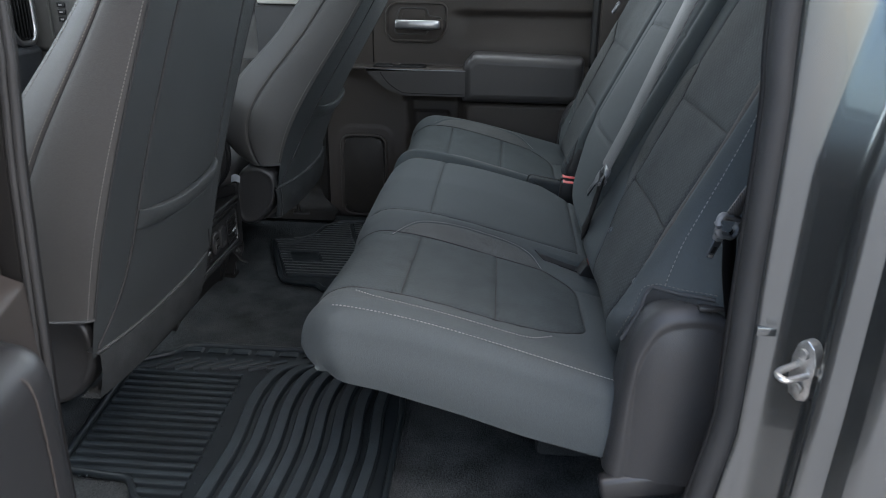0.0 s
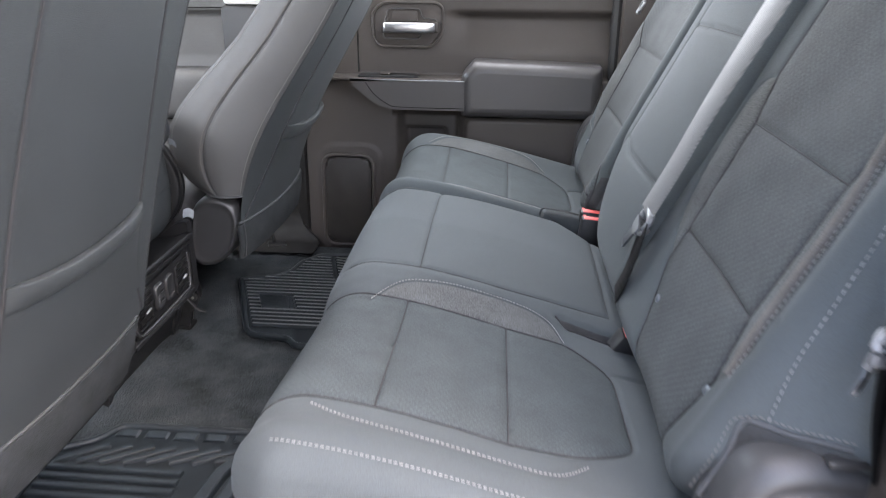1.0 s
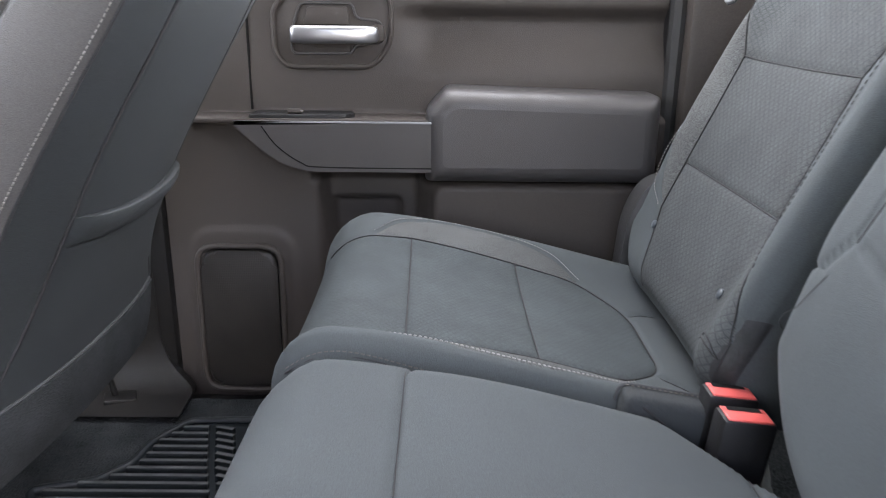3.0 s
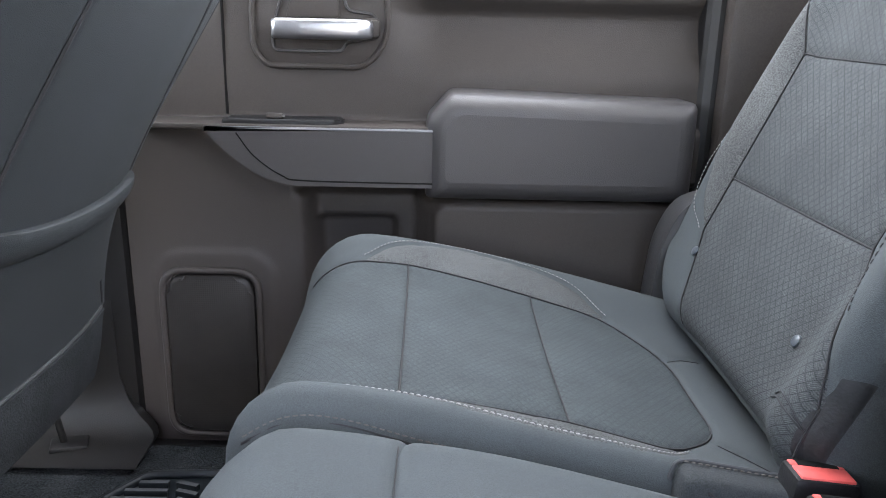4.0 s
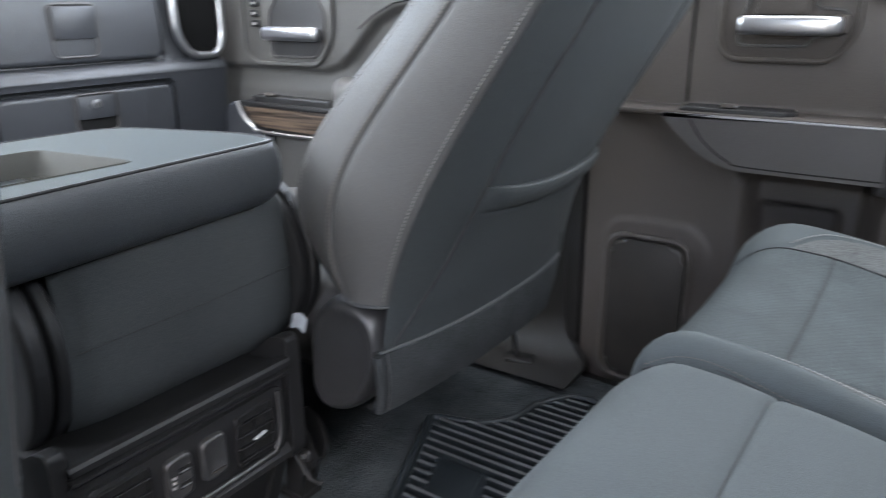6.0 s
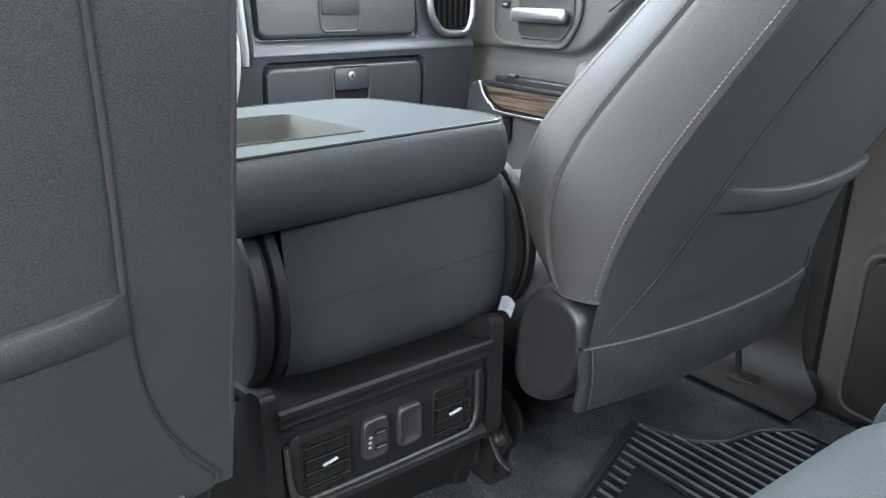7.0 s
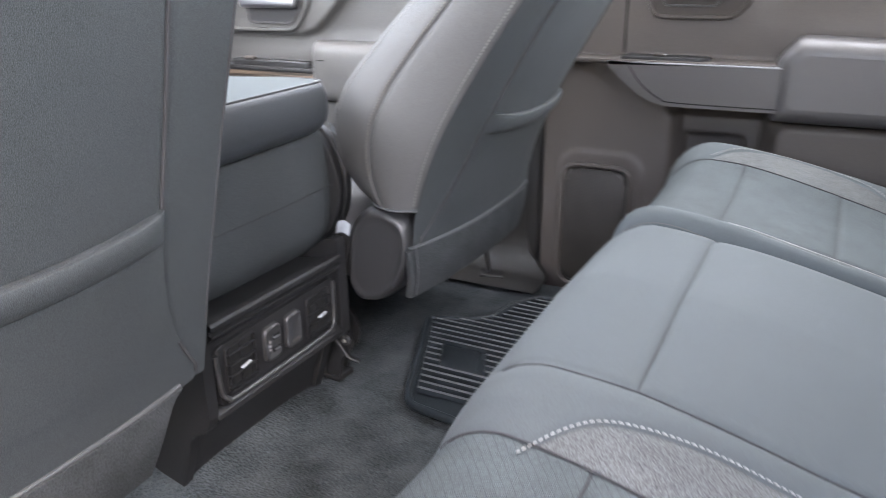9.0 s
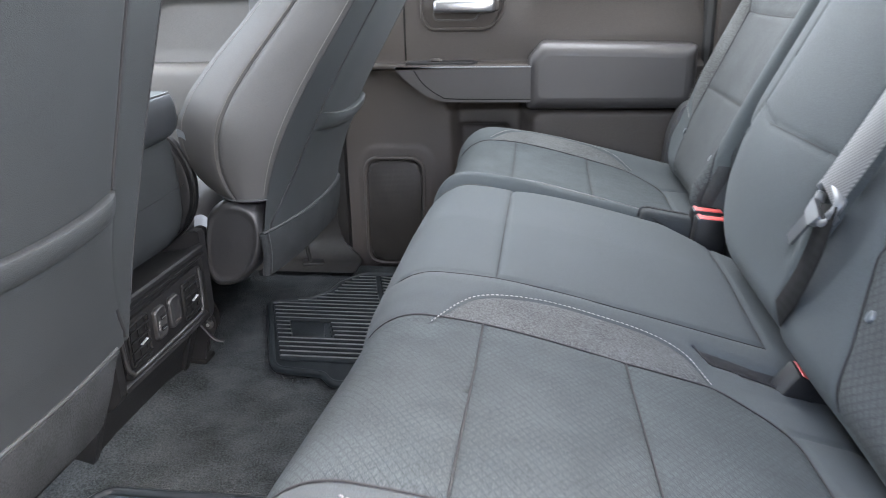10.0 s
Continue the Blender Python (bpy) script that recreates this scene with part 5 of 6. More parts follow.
mid_belt = thing("centre_seat_belt", on_back(0.05, -0.2, 0.0), "grey seat belt across the backrest with a plastic tongue", "seat belt", "seat belts")
belt("webbing", [on_back(0.66, -0.60, 0.16), on_back(0.46, -0.445, 0.114), on_back(0.366, -0.36, 0.088), on_back(0.279, -0.283, 0.063), on_back(0.2, -0.243, 0.047), on_back(0.125, -0.212, 0.036)], 0.046, (0.02, 0.83, 0.57), WEBBING, mid_belt, "pale grey ribbed webbing")
tongue_piece(on_back(0.118, -0.210, 0.037), -BD + Vector((0, 0.30, 0)), (0.2, 1, 0.35), mid_belt)
belt("lower_webbing", [on_back(0.118, -0.226, 0.036), on_back(0.085, -0.231, 0.028), on_back(0.055, -0.229, 0.021), on_back(0.03, -0.220, 0.014), on_back(0.0, -0.208, 0.008)], 0.040, (0.1, 1, 0.35), DARKWEB, mid_belt, "black webbing")

side_belt = thing("outer_seat_belt", (0.30, -0.72, 0.46), "grey seat belt hanging beside the rear seat", "seat belt", "seat belts")
belt("webbing", [(0.47, -0.755, 0.98), (0.40, -0.748, 0.80), (0.325, -0.742, 0.62), (0.285, -0.740, 0.54), (0.273, -0.738, 0.515)], 0.032, (0.45, 0.5, -0.2), WEBBING, side_belt, "pale grey ribbed webbing")
tongue_piece(Vector((0.270, -0.738, 0.509)), (-0.35, -0.1, -0.9), (0.6, 0.6, -0.25), side_belt, 0.75)
belt("lower_webbing", [(0.278, -0.735, 0.50), (0.285, -0.73, 0.45), (0.295, -0.73, 0.40)], 0.03, (0.45, 0.5, -0.2), DARKWEB, side_belt, "black webbing")


def buckle(at, rot, label):
    ob = thing("belt_buckle", at, label, "belt buckle", "belt buckles")
    M = pose(*at, *rot)
    for nm, c, sz, mt, lb, r in (("housing", (0, 0, -0.037), (0.048, 0.029, 0.076), BLACK, "black plastic housing", 0.005), ("button", (0, -0.0035, -0.0010), (0.040, 0.0165, 0.006), RED, "red release button", 0.0015),
                                 ("slot", (0, 0.0085, -0.0010), (0.040, 0.0070, 0.0052), RED, "red slot rim", 0.001), ("slot_gap", (0, 0.0080, 0.0012), (0.030, 0.0064, 0.0015), VOID, "", 0.0)):
        bm = rbox(c, sz, r)
        bmesh.ops.transform(bm, matrix=M, verts=bm.verts)
        put_bm(nm, bm, mt, ob, lb)
    return ob


buckle(Vector((0.187, 0.205, 0.294)), (0, 6, 0), "black belt buckle with a red button")
buckle(Vector((0.186, 0.164, 0.293)), (0, 6, 0), "black belt buckle with a red button beside another")
buckle(Vector((0.203, -0.256, 0.258)), (10, 30, 10), "black belt buckle sunk in the seat, red button showing")
flap = thing("buckle_sleeve", (0.13, 0.20, 0.27), "black elastic sleeve in front of the belt buckles", "sleeve")
put_bm("sleeve", rbox((0.150, 0.207, 0.262), (0.13, 0.030, 0.044), 0.008, 3, rot=(0, 10, 0)), ROLLCLOTH, flap)
put("piping", *tube(smooth_line([(0.0835, 0.2185, 0.262), (0.0860, 0.2185, 0.284), (0.0935, 0.2185, 0.2935), (0.120, 0.2185, 0.2900), (0.20, 0.2185, 0.2760)], 6), 0.0018, 8), WELT, flap, "piped edge")
put("stitching", *stitches([Vector((0.092, 0.214, 0.2958)), Vector((0.20, 0.214, 0.2768))]), BROWNTHREAD, flap)
put("fold", *tube(smooth_line([(0.104, 0.1905, 0.285), (0.125, 0.1895, 0.268), (0.150, 0.1895, 0.246)], 6), 0.0012, 6), DARKTHREAD, flap)

# belt guides on the seat shoulders
for s, y, h in ((0.372, 0.668, 0.035), (0.445, 0.215, 0.02)):
    gd = thing("belt_guide", on_back(s, y, h - 0.02), "small grey plastic guide on the backrest", "guide", "belt guides")
    put("loop", *tube([on_back(s + a, y + b, h) for a, b in ((-0.012, -0.012), (0.012, -0.014), (0.016, 0.0), (0.012, 0.014), (-0.012, 0.012), (-0.014, 0))], 0.004, 8, True), TONGUE, gd, "grey plastic loop")


# ---- floor mats ----
def mat_base(ob, outline, z, lip=0.012):
    put_bm("base", prism(outline, lambda u, v, d: Vector((u, v, z + d)), 0.006, 0.002), RUBBER, ob, "black moulded rubber", 30)
    put("rim", *tube([Vector((u, v, z + 0.008)) for u, v in outline], 0.006, 8, True, flat=1.2), RUBBER, ob, "raised rubber rim", 60)


def rib(ob, pts, w, h, z, mat=None):
    """One raised rib: a low trapezoid along a line."""
    L = [Vector((*p[:2], 0)) for p in pts]
    vs, fs = [], []
    for i, p in enumerate(L):
        d = (L[min(i + 1, len(L) - 1)] - L[max(i - 1, 0)]).normalized()
        s = Vector((-d.y, d.x, 0))
        for e, k in ((-0.5, 0), (-0.42, 0.85), (-0.34, 1), (0.34, 1), (0.42, 0.85), (0.5, 0)):
            vs.append(p + s * e * w + Vector((0, 0, z + k * h)))
    n = len(L)
    for i in range(n - 1):
        for j in range(5):
            fs.append((i * 6 + j, (i + 1) * 6 + j, (i + 1) * 6 + j + 1, i * 6 + j + 1)[::-1])
    fs += [tuple(range(6))[::-1], tuple((n - 1) * 6 + j for j in range(6))]
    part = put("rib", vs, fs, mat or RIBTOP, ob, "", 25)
    # Shade painted by facing: level faces stay pale, sloping sides go dark.
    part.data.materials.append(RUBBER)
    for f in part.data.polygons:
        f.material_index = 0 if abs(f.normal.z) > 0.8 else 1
    return part


far_mat = thing("floor_mat", (-0.48, 0.42, 0.003), "black ribbed rubber mat with rib tops painted as lit, on the passenger-side carpet", "floor mat", "rubber floor mats")
outline = rounded([(-0.622, 0.440), (-0.545, 0.462), (-0.512, 0.500), (-0.502, 0.560), (-0.464, 0.618), (-0.33, 0.625), (-0.18, 0.625), (-0.18, 0.12), (-0.40, 0.12), (-0.422, 0.150), (-0.505, 0.160), (-0.524, 0.185)], 0.012, 3)
mat_base(far_mat, outline, 0.003)
for i in range(23):
    y = 0.203 + i * 0.0178
    x0 = float(np.interp(y, [0.19, 0.425, 0.44, 0.462, 0.500, 0.560, 0.618], [-0.510, -0.606, -0.600, -0.535, -0.502, -0.492, -0.452]))
    x1 = float(np.interp(y, [0.2, 0.39, 0.49, 0.60], [-0.330, -0.368, -0.402, -0.432]))
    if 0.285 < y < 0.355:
        rib(far_mat, [(x0, y), (x0 + 0.028, y)], 0.0088, 0.008, 0.009, LITRUB)
        rib(far_mat, [(x0 + 0.110, y), (x1, y)], 0.0088, 0.008, 0.009, LITRUB)
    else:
        rib(far_mat, [(x0, y), (x1, y)], 0.0088, 0.008, 0.009, LITRUB)
    rib(far_mat, [(x1 + 0.012, y), (x1 + 0.040, y - 0.008)], 0.0098, 0.009, 0.009, LITRUB)
for i in range(4):
    x = -0.295 + i * 0.033
    rib(far_mat, [(x, 0.14), (x, 0.61)], 0.022, 0.009, 0.009)
put_bm("nameplate", prism(rounded([(-0.532, 0.283), (-0.458, 0.283), (-0.480, 0.357), (-0.556, 0.357)], 0.006, 3), lambda u, v, d: Vector((u, v, 0.009 + d)), 0.0022, 0.0008), RUBBER, far_mat, "smooth rubber badge", 30)


def studs(ob, spots):
    """Rows of tiny raised dots between the ribs."""
    vs, fs = [], []
    for x, y in spots:
        k = len(vs)
        vs += [(x - 0.0016, y - 0.0016, 0.0085), (x + 0.0016, y - 0.0016, 0.0085), (x + 0.0016, y + 0.0016, 0.0085), (x - 0.0016, y + 0.0016, 0.0085), (x, y, 0.0118)]
        fs += [(k, k + 1, k + 4), (k + 1, k + 2, k + 4), (k + 2, k + 3, k + 4), (k + 3, k, k + 4)]
    return put("stud_rows", vs, fs, RIBTOP, ob, "tiny raised rubber dots", 20)


studs(far_mat, [(x, 0.2119 + i * 0.0178) for i in range(13) for x in np.arange(-0.50 - 0.0075 * i, -0.385, 0.0125)])
near_mat = thing("floor_mat", (-0.40, -0.42, 0.003), "black ribbed rubber mat on the driver-side carpet", "floor mat", "rubber floor mats")
outline = rounded([(-0.695, -0.262), (-0.632, -0.225), (-0.612, -0.185), (-0.34, -0.185), (-0.155, -0.185), (-0.135, -0.40), (-0.13, -0.66), (-0.50, -0.665), (-0.535, -0.612), (-0.66, -0.60)], 0.015, 3)
mat_base(near_mat, outline, 0.003)
for i in range(17):
    y = -0.300 - i * 0.0215
    x0 = float(np.interp(y, [-0.66, -0.61, -0.60, -0.26], [-0.505, -0.53, -0.645, -0.683]))
    x1 = float(np.interp(y, [-0.66, -0.29], [-0.437, -0.462]))
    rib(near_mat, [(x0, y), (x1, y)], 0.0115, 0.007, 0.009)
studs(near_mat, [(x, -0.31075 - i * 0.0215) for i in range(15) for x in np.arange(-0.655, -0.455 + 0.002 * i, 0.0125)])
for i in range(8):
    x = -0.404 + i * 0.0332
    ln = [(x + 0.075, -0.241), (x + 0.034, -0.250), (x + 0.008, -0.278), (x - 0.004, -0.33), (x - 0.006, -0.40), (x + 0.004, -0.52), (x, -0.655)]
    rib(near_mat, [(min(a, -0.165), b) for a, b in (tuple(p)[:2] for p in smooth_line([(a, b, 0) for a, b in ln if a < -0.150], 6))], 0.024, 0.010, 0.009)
for i in range(8):
    x = -0.668 + i * 0.036
    rib(near_mat, [(x - 0.006, -0.289 + 0.003 * i), (x + 0.062, -0.240 + 0.001 * i)], 0.013, 0.006, 0.009)
for i in range(9):
    x = -0.595 + i * 0.05
    rib(near_mat, [(x, -0.212), (x, -0.194)], 0.04, 0.003, 0.009)


# ---- centre console ----
con = thing("centre_console", (-0.68, 0.02, 0.0), "black plastic rear end of the centre console with air vents", "console")
face = [(-0.72, 0.222), (-0.63, 0.234), (-0.606, 0.2445), (-0.600, 0.2445), (-0.598, 0.241), (-0.599, 0.235), (-0.6045, 0.2335), (-0.6045, 0.2305), (-0.599, 0.2295), (-0.599, 0.226), (-0.606, 0.221), (-0.612, 0.216), (-0.612, 0.132), (-0.604, 0.124), (-0.603, 0.118), (-0.612, 0.110), (-0.635, 0.10), (-0.66, 0.05), (-0.67, 0.0)]
put("rear_face", *sheet([[Vector((x, y, z)) for y in np.linspace(-0.122, 0.136, 12)] for x, z in face], flip=True), BLACK, con, "black plastic rear face", 25)
for y0, y1, zt in ((-0.136, -0.1195, 0.262), (0.1380, 0.158, 0.266)):
    post = rounded([(-0.93, 0.0), (-0.93, 0.19), (-0.70, 0.20), (-0.632, zt - 0.006), (-0.606, zt), (-0.6045, 0.12), (-0.613, 0.105), (-0.637, 0.095), (-0.667, 0.0)], [0, 0.01, 0.02, 0.010, 0.010, 0.01, 0.01, 0.01, 0], 4)
    bm = prism(post, lambda u, v, d, y0=y0: Vector((u, y0 + d, v)), y1 - y0, 0.003, 3)
    put_bm("side_wall", bm, BLACK, con, "", 30)
put("lip", *tube(smooth_line([(-0.606, -0.114, 0.200), (-0.604, -0.112, 0.156), (-0.602, -0.104, 0.140), (-0.601, -0.08, 0.1355), (-0.601, 0.09, 0.1375), (-0.602, 0.110, 0.142), (-0.604, 0.119, 0.158), (-0.606, 0.121, 0.208)], 8), 0.0034, 8, up=(1, 0, 0)), COVER, con, "rounded lower lip", 60)
plate = rounded([(-0.112, 0.128), (-0.112, 0.208), (0.118, 0.214), (0.132, 0.205), (0.132, 0.140), (0.118, 0.128)], 0.012, 4)
put_bm("vent_plate", prism(plate, lambda u, v, d: Vector((-0.613 + d, u, v)), 0.007, 0.004), BLACK, con, "black vent plate", 30)
for y0, y1 in ((-0.100, -0.047), (0.057, 0.109)):
    vent = rounded([(y0, 0.143), (y0, 0.203), (y1, 0.205), (y1, 0.145)], 0.004, 2)
    put_bm("vent_recess", prism(vent, lambda u, v, d: Vector((-0.6055 + d, u, v)), 0.0004), VOID, con, "dark air vent opening", 30)
    frame_rows = [[Vector((x, ym + (u - ym) * k, 0.172 + (v - 0.172) * k)) for u, v in vent + vent[:1]] for ym in ((y0 + y1) / 2,) for x, k in ((-0.6055, 1.01), (-0.6030, 1.005), (-0.6020, 0.985), (-0.6022, 0.965), (-0.6050, 0.94))]
    put("vent_frame", *sheet(frame_rows), BLACK, con, "slim black vent frame", 50)
    for k in range(4):
        z = 0.150 + k * 0.0145
        put_bm("vent_slat", rbox((-0.6025, (y0 + y1) / 2, z), (0.007, y1 - y0 - 0.004, 0.0016), 0.0004, rot=(0, -20, 0)), SLAT, con)
    for e in (-0.019, 0.0, 0.019):
        put_bm("vent_upright", rbox((-0.6043, (y0 + y1) / 2 + e, 0.172), (0.0012, 0.0014, 0.062), 0.0), SLAT, con)
    put_bm("vent_tab", rbox((-0.5975, (y0 + y1) / 2 + 0.001, 0.1725), (0.004, 0.017, 0.0014), 0.0006, rot=(10, 0, 0)), SILVER, con, "bright vent tab")
for y, nm in ((-0.017, "usb_socket"), (0.026, "socket_cap")):
    c = rounded([(y - 0.0145, 0.152), (y - 0.0145, 0.198), (y + 0.0145, 0.199), (y + 0.0145, 0.153)], 0.008, 4)
    levels = ((-0.607, 1.05), (-0.6035, 1.04), (-0.6005, 1.0), (-0.5995, 0.94), (-0.5995, 0.86), (-0.6003, 0.80), (-0.6003, 0.02))
    sk = put(nm, *sheet([[Vector((x, y + (u - y) * k, 0.1745 + (v - 0.1745) * k)) for u, v in c + c[:1]] for x, k in levels]), COVER, con, "black rounded socket cover", 50)
    if nm == "usb_socket":
        for z in (0.166, 0.183):
            put_bm("port", rbox((-0.6000, y + 0.005, z), (0.0012, 0.014, 0.0065), 0.0), VOID, sk)
            put_bm("port_tongue", rbox((-0.5994, y + 0.005, z - 0.001), (0.0008, 0.011, 0.0016), 0.0), TONGUE, sk)
        for k in range(3):
            put_bm("port_mark", rbox((-0.5998, y - 0.0085 + 0.0006 * k, 0.168 + 0.0055 * k), (0.0006, 0.0035, 0.0028), 0.0), THREAD, sk, "small pale mark")
    else:
        put_bm("finger_lip", rbox((-0.5995, y + 0.002, 0.160), (0.0012, 0.016, 0.0012), 0.0), PLASTIC, sk)

# folded centre seat: lid on top of a rolled back
mid = thing("folded_centre_seat", (-0.72, 0.015, 0.27), "front centre seat folded down as an armrest, dark vinyl", "seat")
lid_out = rounded([(-0.617, -0.155), (-0.640, 0.186), (-0.70, 0.194), (-0.880, 0.140), (-0.885, -0.02), (-0.84, -0.155)], [0.012, 0.02, 0.03, 0.05, 0.05, 0.02], 5)
lid_c = Vector((sum(u for u, v in lid_out) / len(lid_out), sum(v for u, v in lid_out) / len(lid_out)))
levels = ((0.404, 0.030), (0.408, 0.016), (0.414, 0.006), (0.424, -0.003), (0.440, -0.006), (0.456, -0.005), (0.468, -0.002), (0.4745, 0.001), (0.4775, 0.004), (0.479, 0.009))
lid_rows = []
for z, ins in levels:
    row = []
    for u, v in lid_out + [lid_out[0]]:
        w = lid_c - Vector((u, v))
        row.append(Vector((u, v, z)) + Vector((*(w.normalized() * min(ins, w.length)), 0)))
    lid_rows.append(row)
put("lid", *sheet(lid_rows, flip=True), VINYLDARK, mid, "dark soft vinyl lid", 60)
tray = rounded([(-0.664, -0.125), (-0.664, 0.022), (-0.798, 0.002), (-0.806, -0.125)], 0.010, 4)
bm = bmesh.new()
for loop in (lid_rows[-1][:-1], [Vector((u, v, 0.479)) for u, v in tray]):
    ring_v = [bm.verts.new(p) for p in loop]
    for p, q in zip(ring_v, ring_v[1:] + ring_v[:1]):
        bm.edges.new((p, q))
bmesh.ops.triangle_fill(bm, use_beauty=True, edges=bm.edges[:])
put_bm("lid_top", bm, VINYLTOP, mid, "smooth grey vinyl top", 20)
put("lid_seam", *tube([p + Vector((0, 0, 0.0004)) for p in lid_rows[8][:-1]], 0.0016, 6, True), DARKTHREAD, mid)
walls = [[Vector((u + e * (-0.735 - u), v + e * (-0.055 - v), z)) for u, v in tray + tray[:1]] for e, z in ((0.0, 0.479), (0.012, 0.4803), (0.03, 0.4790), (0.05, 0.462), (0.09, 0.4545), (1.0, 0.454))]
put("tray", *sheet(walls, flip=True), TRAY, mid, "shallow sunken grey tray", 40)
# Flat dark panel in place of a deeper cup, whose shade it paints.
slot = rounded([(-0.790, -0.120), (-0.790, -0.022), (-0.690, -0.060), (-0.690, -0.120)], 0.008, 3)
put_bm("tray_shade", prism(slot, lambda u, v, d: Vector((u, v, 0.4535 + d)), 0.003, 0.001), VINYLDARK, mid, "dark panel painted for the shade in the tray's deeper part", 30)
roll = []
for x, z in [(p.x, p.z) for p in smooth_line([(-0.72, 0, 0.41), (-0.668, 0, 0.408), (-0.655, 0, 0.36), (-0.652, 0, 0.30), (-0.660, 0, 0.25), (-0.69, 0, 0.218), (-0.75, 0, 0.21)], 6)]:
    roll.append([Vector((x - 0.012 * (abs(q) ** 6), 0.066 + 0.142 * q, z)) for q in np.linspace(-1, 1, 24)])
put("rolled_back", *sheet(roll, flip=True), ROLLCLOTH, mid, "dark cloth roll", 60)
put("roll_seam", *tube([Vector((-0.651, -0.070, 0.318)), Vector((-0.6505, 0.075, 0.320)), Vector((-0.653, 0.202, 0.324))], 0.0006, 6), DARKTHREAD, mid)
put("stitching", *stitches([Vector((x + 0.001, -0.060, z)) for x, z in ((-0.66, 0.40), (-0.652, 0.34), (-0.65, 0.29), (-0.662, 0.245))], up=(1, 0, 0)), DARKTHREAD, mid)
for y, sg in ((-0.078, -1), (0.212, 1)):
    rings = []
    for d, r in ((0.0, 0.6), (0.0, 1.0), (0.002, 1.04), (0.012, 1.05), (0.014, 1.03), (0.015, 0.95), (0.019, 0.95), (0.020, 1.03), (0.022, 1.055), (0.034, 1.05), (0.037, 1.02), (0.038, 0.96), (0.036, 0.90), (0.036, 0.02)):
        rings.append([Vector((-0.752 + 0.098 * r * math.cos(t), y + sg * d, 0.312 + 0.104 * r * math.sin(t))) for t in np.linspace(0, 2 * math.pi, 65)])
    put("hinge_cap", *sheet(rings, flip=sg < 0), BLACK, mid, "black plastic hinge cap with a grooved rim", 30)
put_bm("pedestal", rbox((-0.80, 0.02, 0.20), (0.16, 0.24, 0.40), 0.01), BLACK, mid)
br = thing("seat_bracket", (-0.62, 0.19, 0.0), "black steel seat bracket with bolts beside the console", "bracket")
side = rounded([(-0.672, 0.0), (-0.668, 0.115), (-0.650, 0.128), (-0.628, 0.112), (-0.618, 0.085), (-0.624, 0.060), (-0.640, 0.048), (-0.648, 0.0)], 0.008, 3)
put_bm("bracket_plate", prism(side, lambda u, v, d: Vector((u, 0.182 + d, v)), 0.005, 0.0015), BLACK, br, "", 30)
put_bm("bracket_plate", prism(side, lambda u, v, d: Vector((u - 0.006, 0.212 + d, v)), 0.005, 0.0015), BLACK, br, "", 30)
put_bm("bracket_foot", rbox((-0.664, 0.198, 0.008), (0.040, 0.040, 0.010), 0.003), VOID, br)
put("latch_lever", *tube(smooth_line([(-0.655, 0.1765, 0.098), (-0.636, 0.176, 0.074), (-0.622, 0.177, 0.056), (-0.606, 0.180, 0.050)], 6), 0.0042, 8, flat=0.6), BLACK, br, "black steel latch lever")
turns = [Vector((-0.640 + 0.0075 * math.cos(a), 0.192 + 0.014 * a / 25.0, 0.066 + 0.0075 * math.sin(a))) for a in np.linspace(0, 25.0, 110)]
put("spring", *tube(turns, 0.0012, 6), COVER, br, "small coil spring")
for x, z in ((-0.650, 0.106), (-0.630, 0.082)):
    put_bm("bolt", prism([(x + 0.0085 * math.cos(t), z + 0.0085 * math.sin(t)) for t in np.linspace(0, 2 * math.pi, 13)[:-1]], lambda u, v, d: Vector((u, 0.182 - d, v)), 0.006, 0.0015), COVER, br, "black bolt head", 30)
    put_bm("bolt_end", prism([(x + 0.0032 * math.cos(t), z + 0.0032 * math.sin(t)) for t in np.linspace(0, 2 * math.pi, 9)[:-1]], lambda u, v, d: Vector((u, 0.176 - d, v)), 0.002, 0.0006), STEEL, br, "bare steel bolt end", 30)
# Pale sheets added as glints beside and under the folded seat.
PALEGLINT = material("pale_glint", (0.17, 0.185, 0.20), 0.7, blotch=0.15, blotch_size=0.01)
tag = thing("glint_slip", (-0.62, 0.175, 0.28), "small pale curved sheet painted as a glint beside the centre seat", "tag")
fold = [[Vector((-0.626 + 0.022 * u, 0.166 + 0.006 * v, 0.262 + 0.016 * v + 0.006 * math.sin(2.2 * u) - 0.006 * u * u)) for v in np.linspace(0, 1, 4)] for u in np.linspace(0, 1, 8)]
put("glint_sheet", *sheet(fold), PALEGLINT, tag, "", 60)
put("glint_sheet", *sheet([[p + Vector((0, 0.0006, -0.0006)) for p in row] for row in fold], flip=True), PALEGLINT, tag, "", 60)

# Second pale sheet, the glint between lid and hinge cap.
fold = [[Vector((-0.632 - 0.020 * u, 0.186 + 0.014 * u + 0.003 * v, 0.413 - 0.013 * v + 0.004 * math.sin(2.4 * u))) for v in np.linspace(0, 1, 4)] for u in np.linspace(0, 1, 8)]
upper = thing("glint_slip", (-0.645, 0.195, 0.40), "small pale sheet painted as a glint under the folded seat", "tag")
put("glint_sheet", *sheet(fold), PALEGLINT, upper, "", 60)
put("glint_sheet", *sheet([[p + Vector((-0.0004, 0.0006, -0.0004)) for p in row] for row in fold], flip=True), PALEGLINT, upper, "", 60)

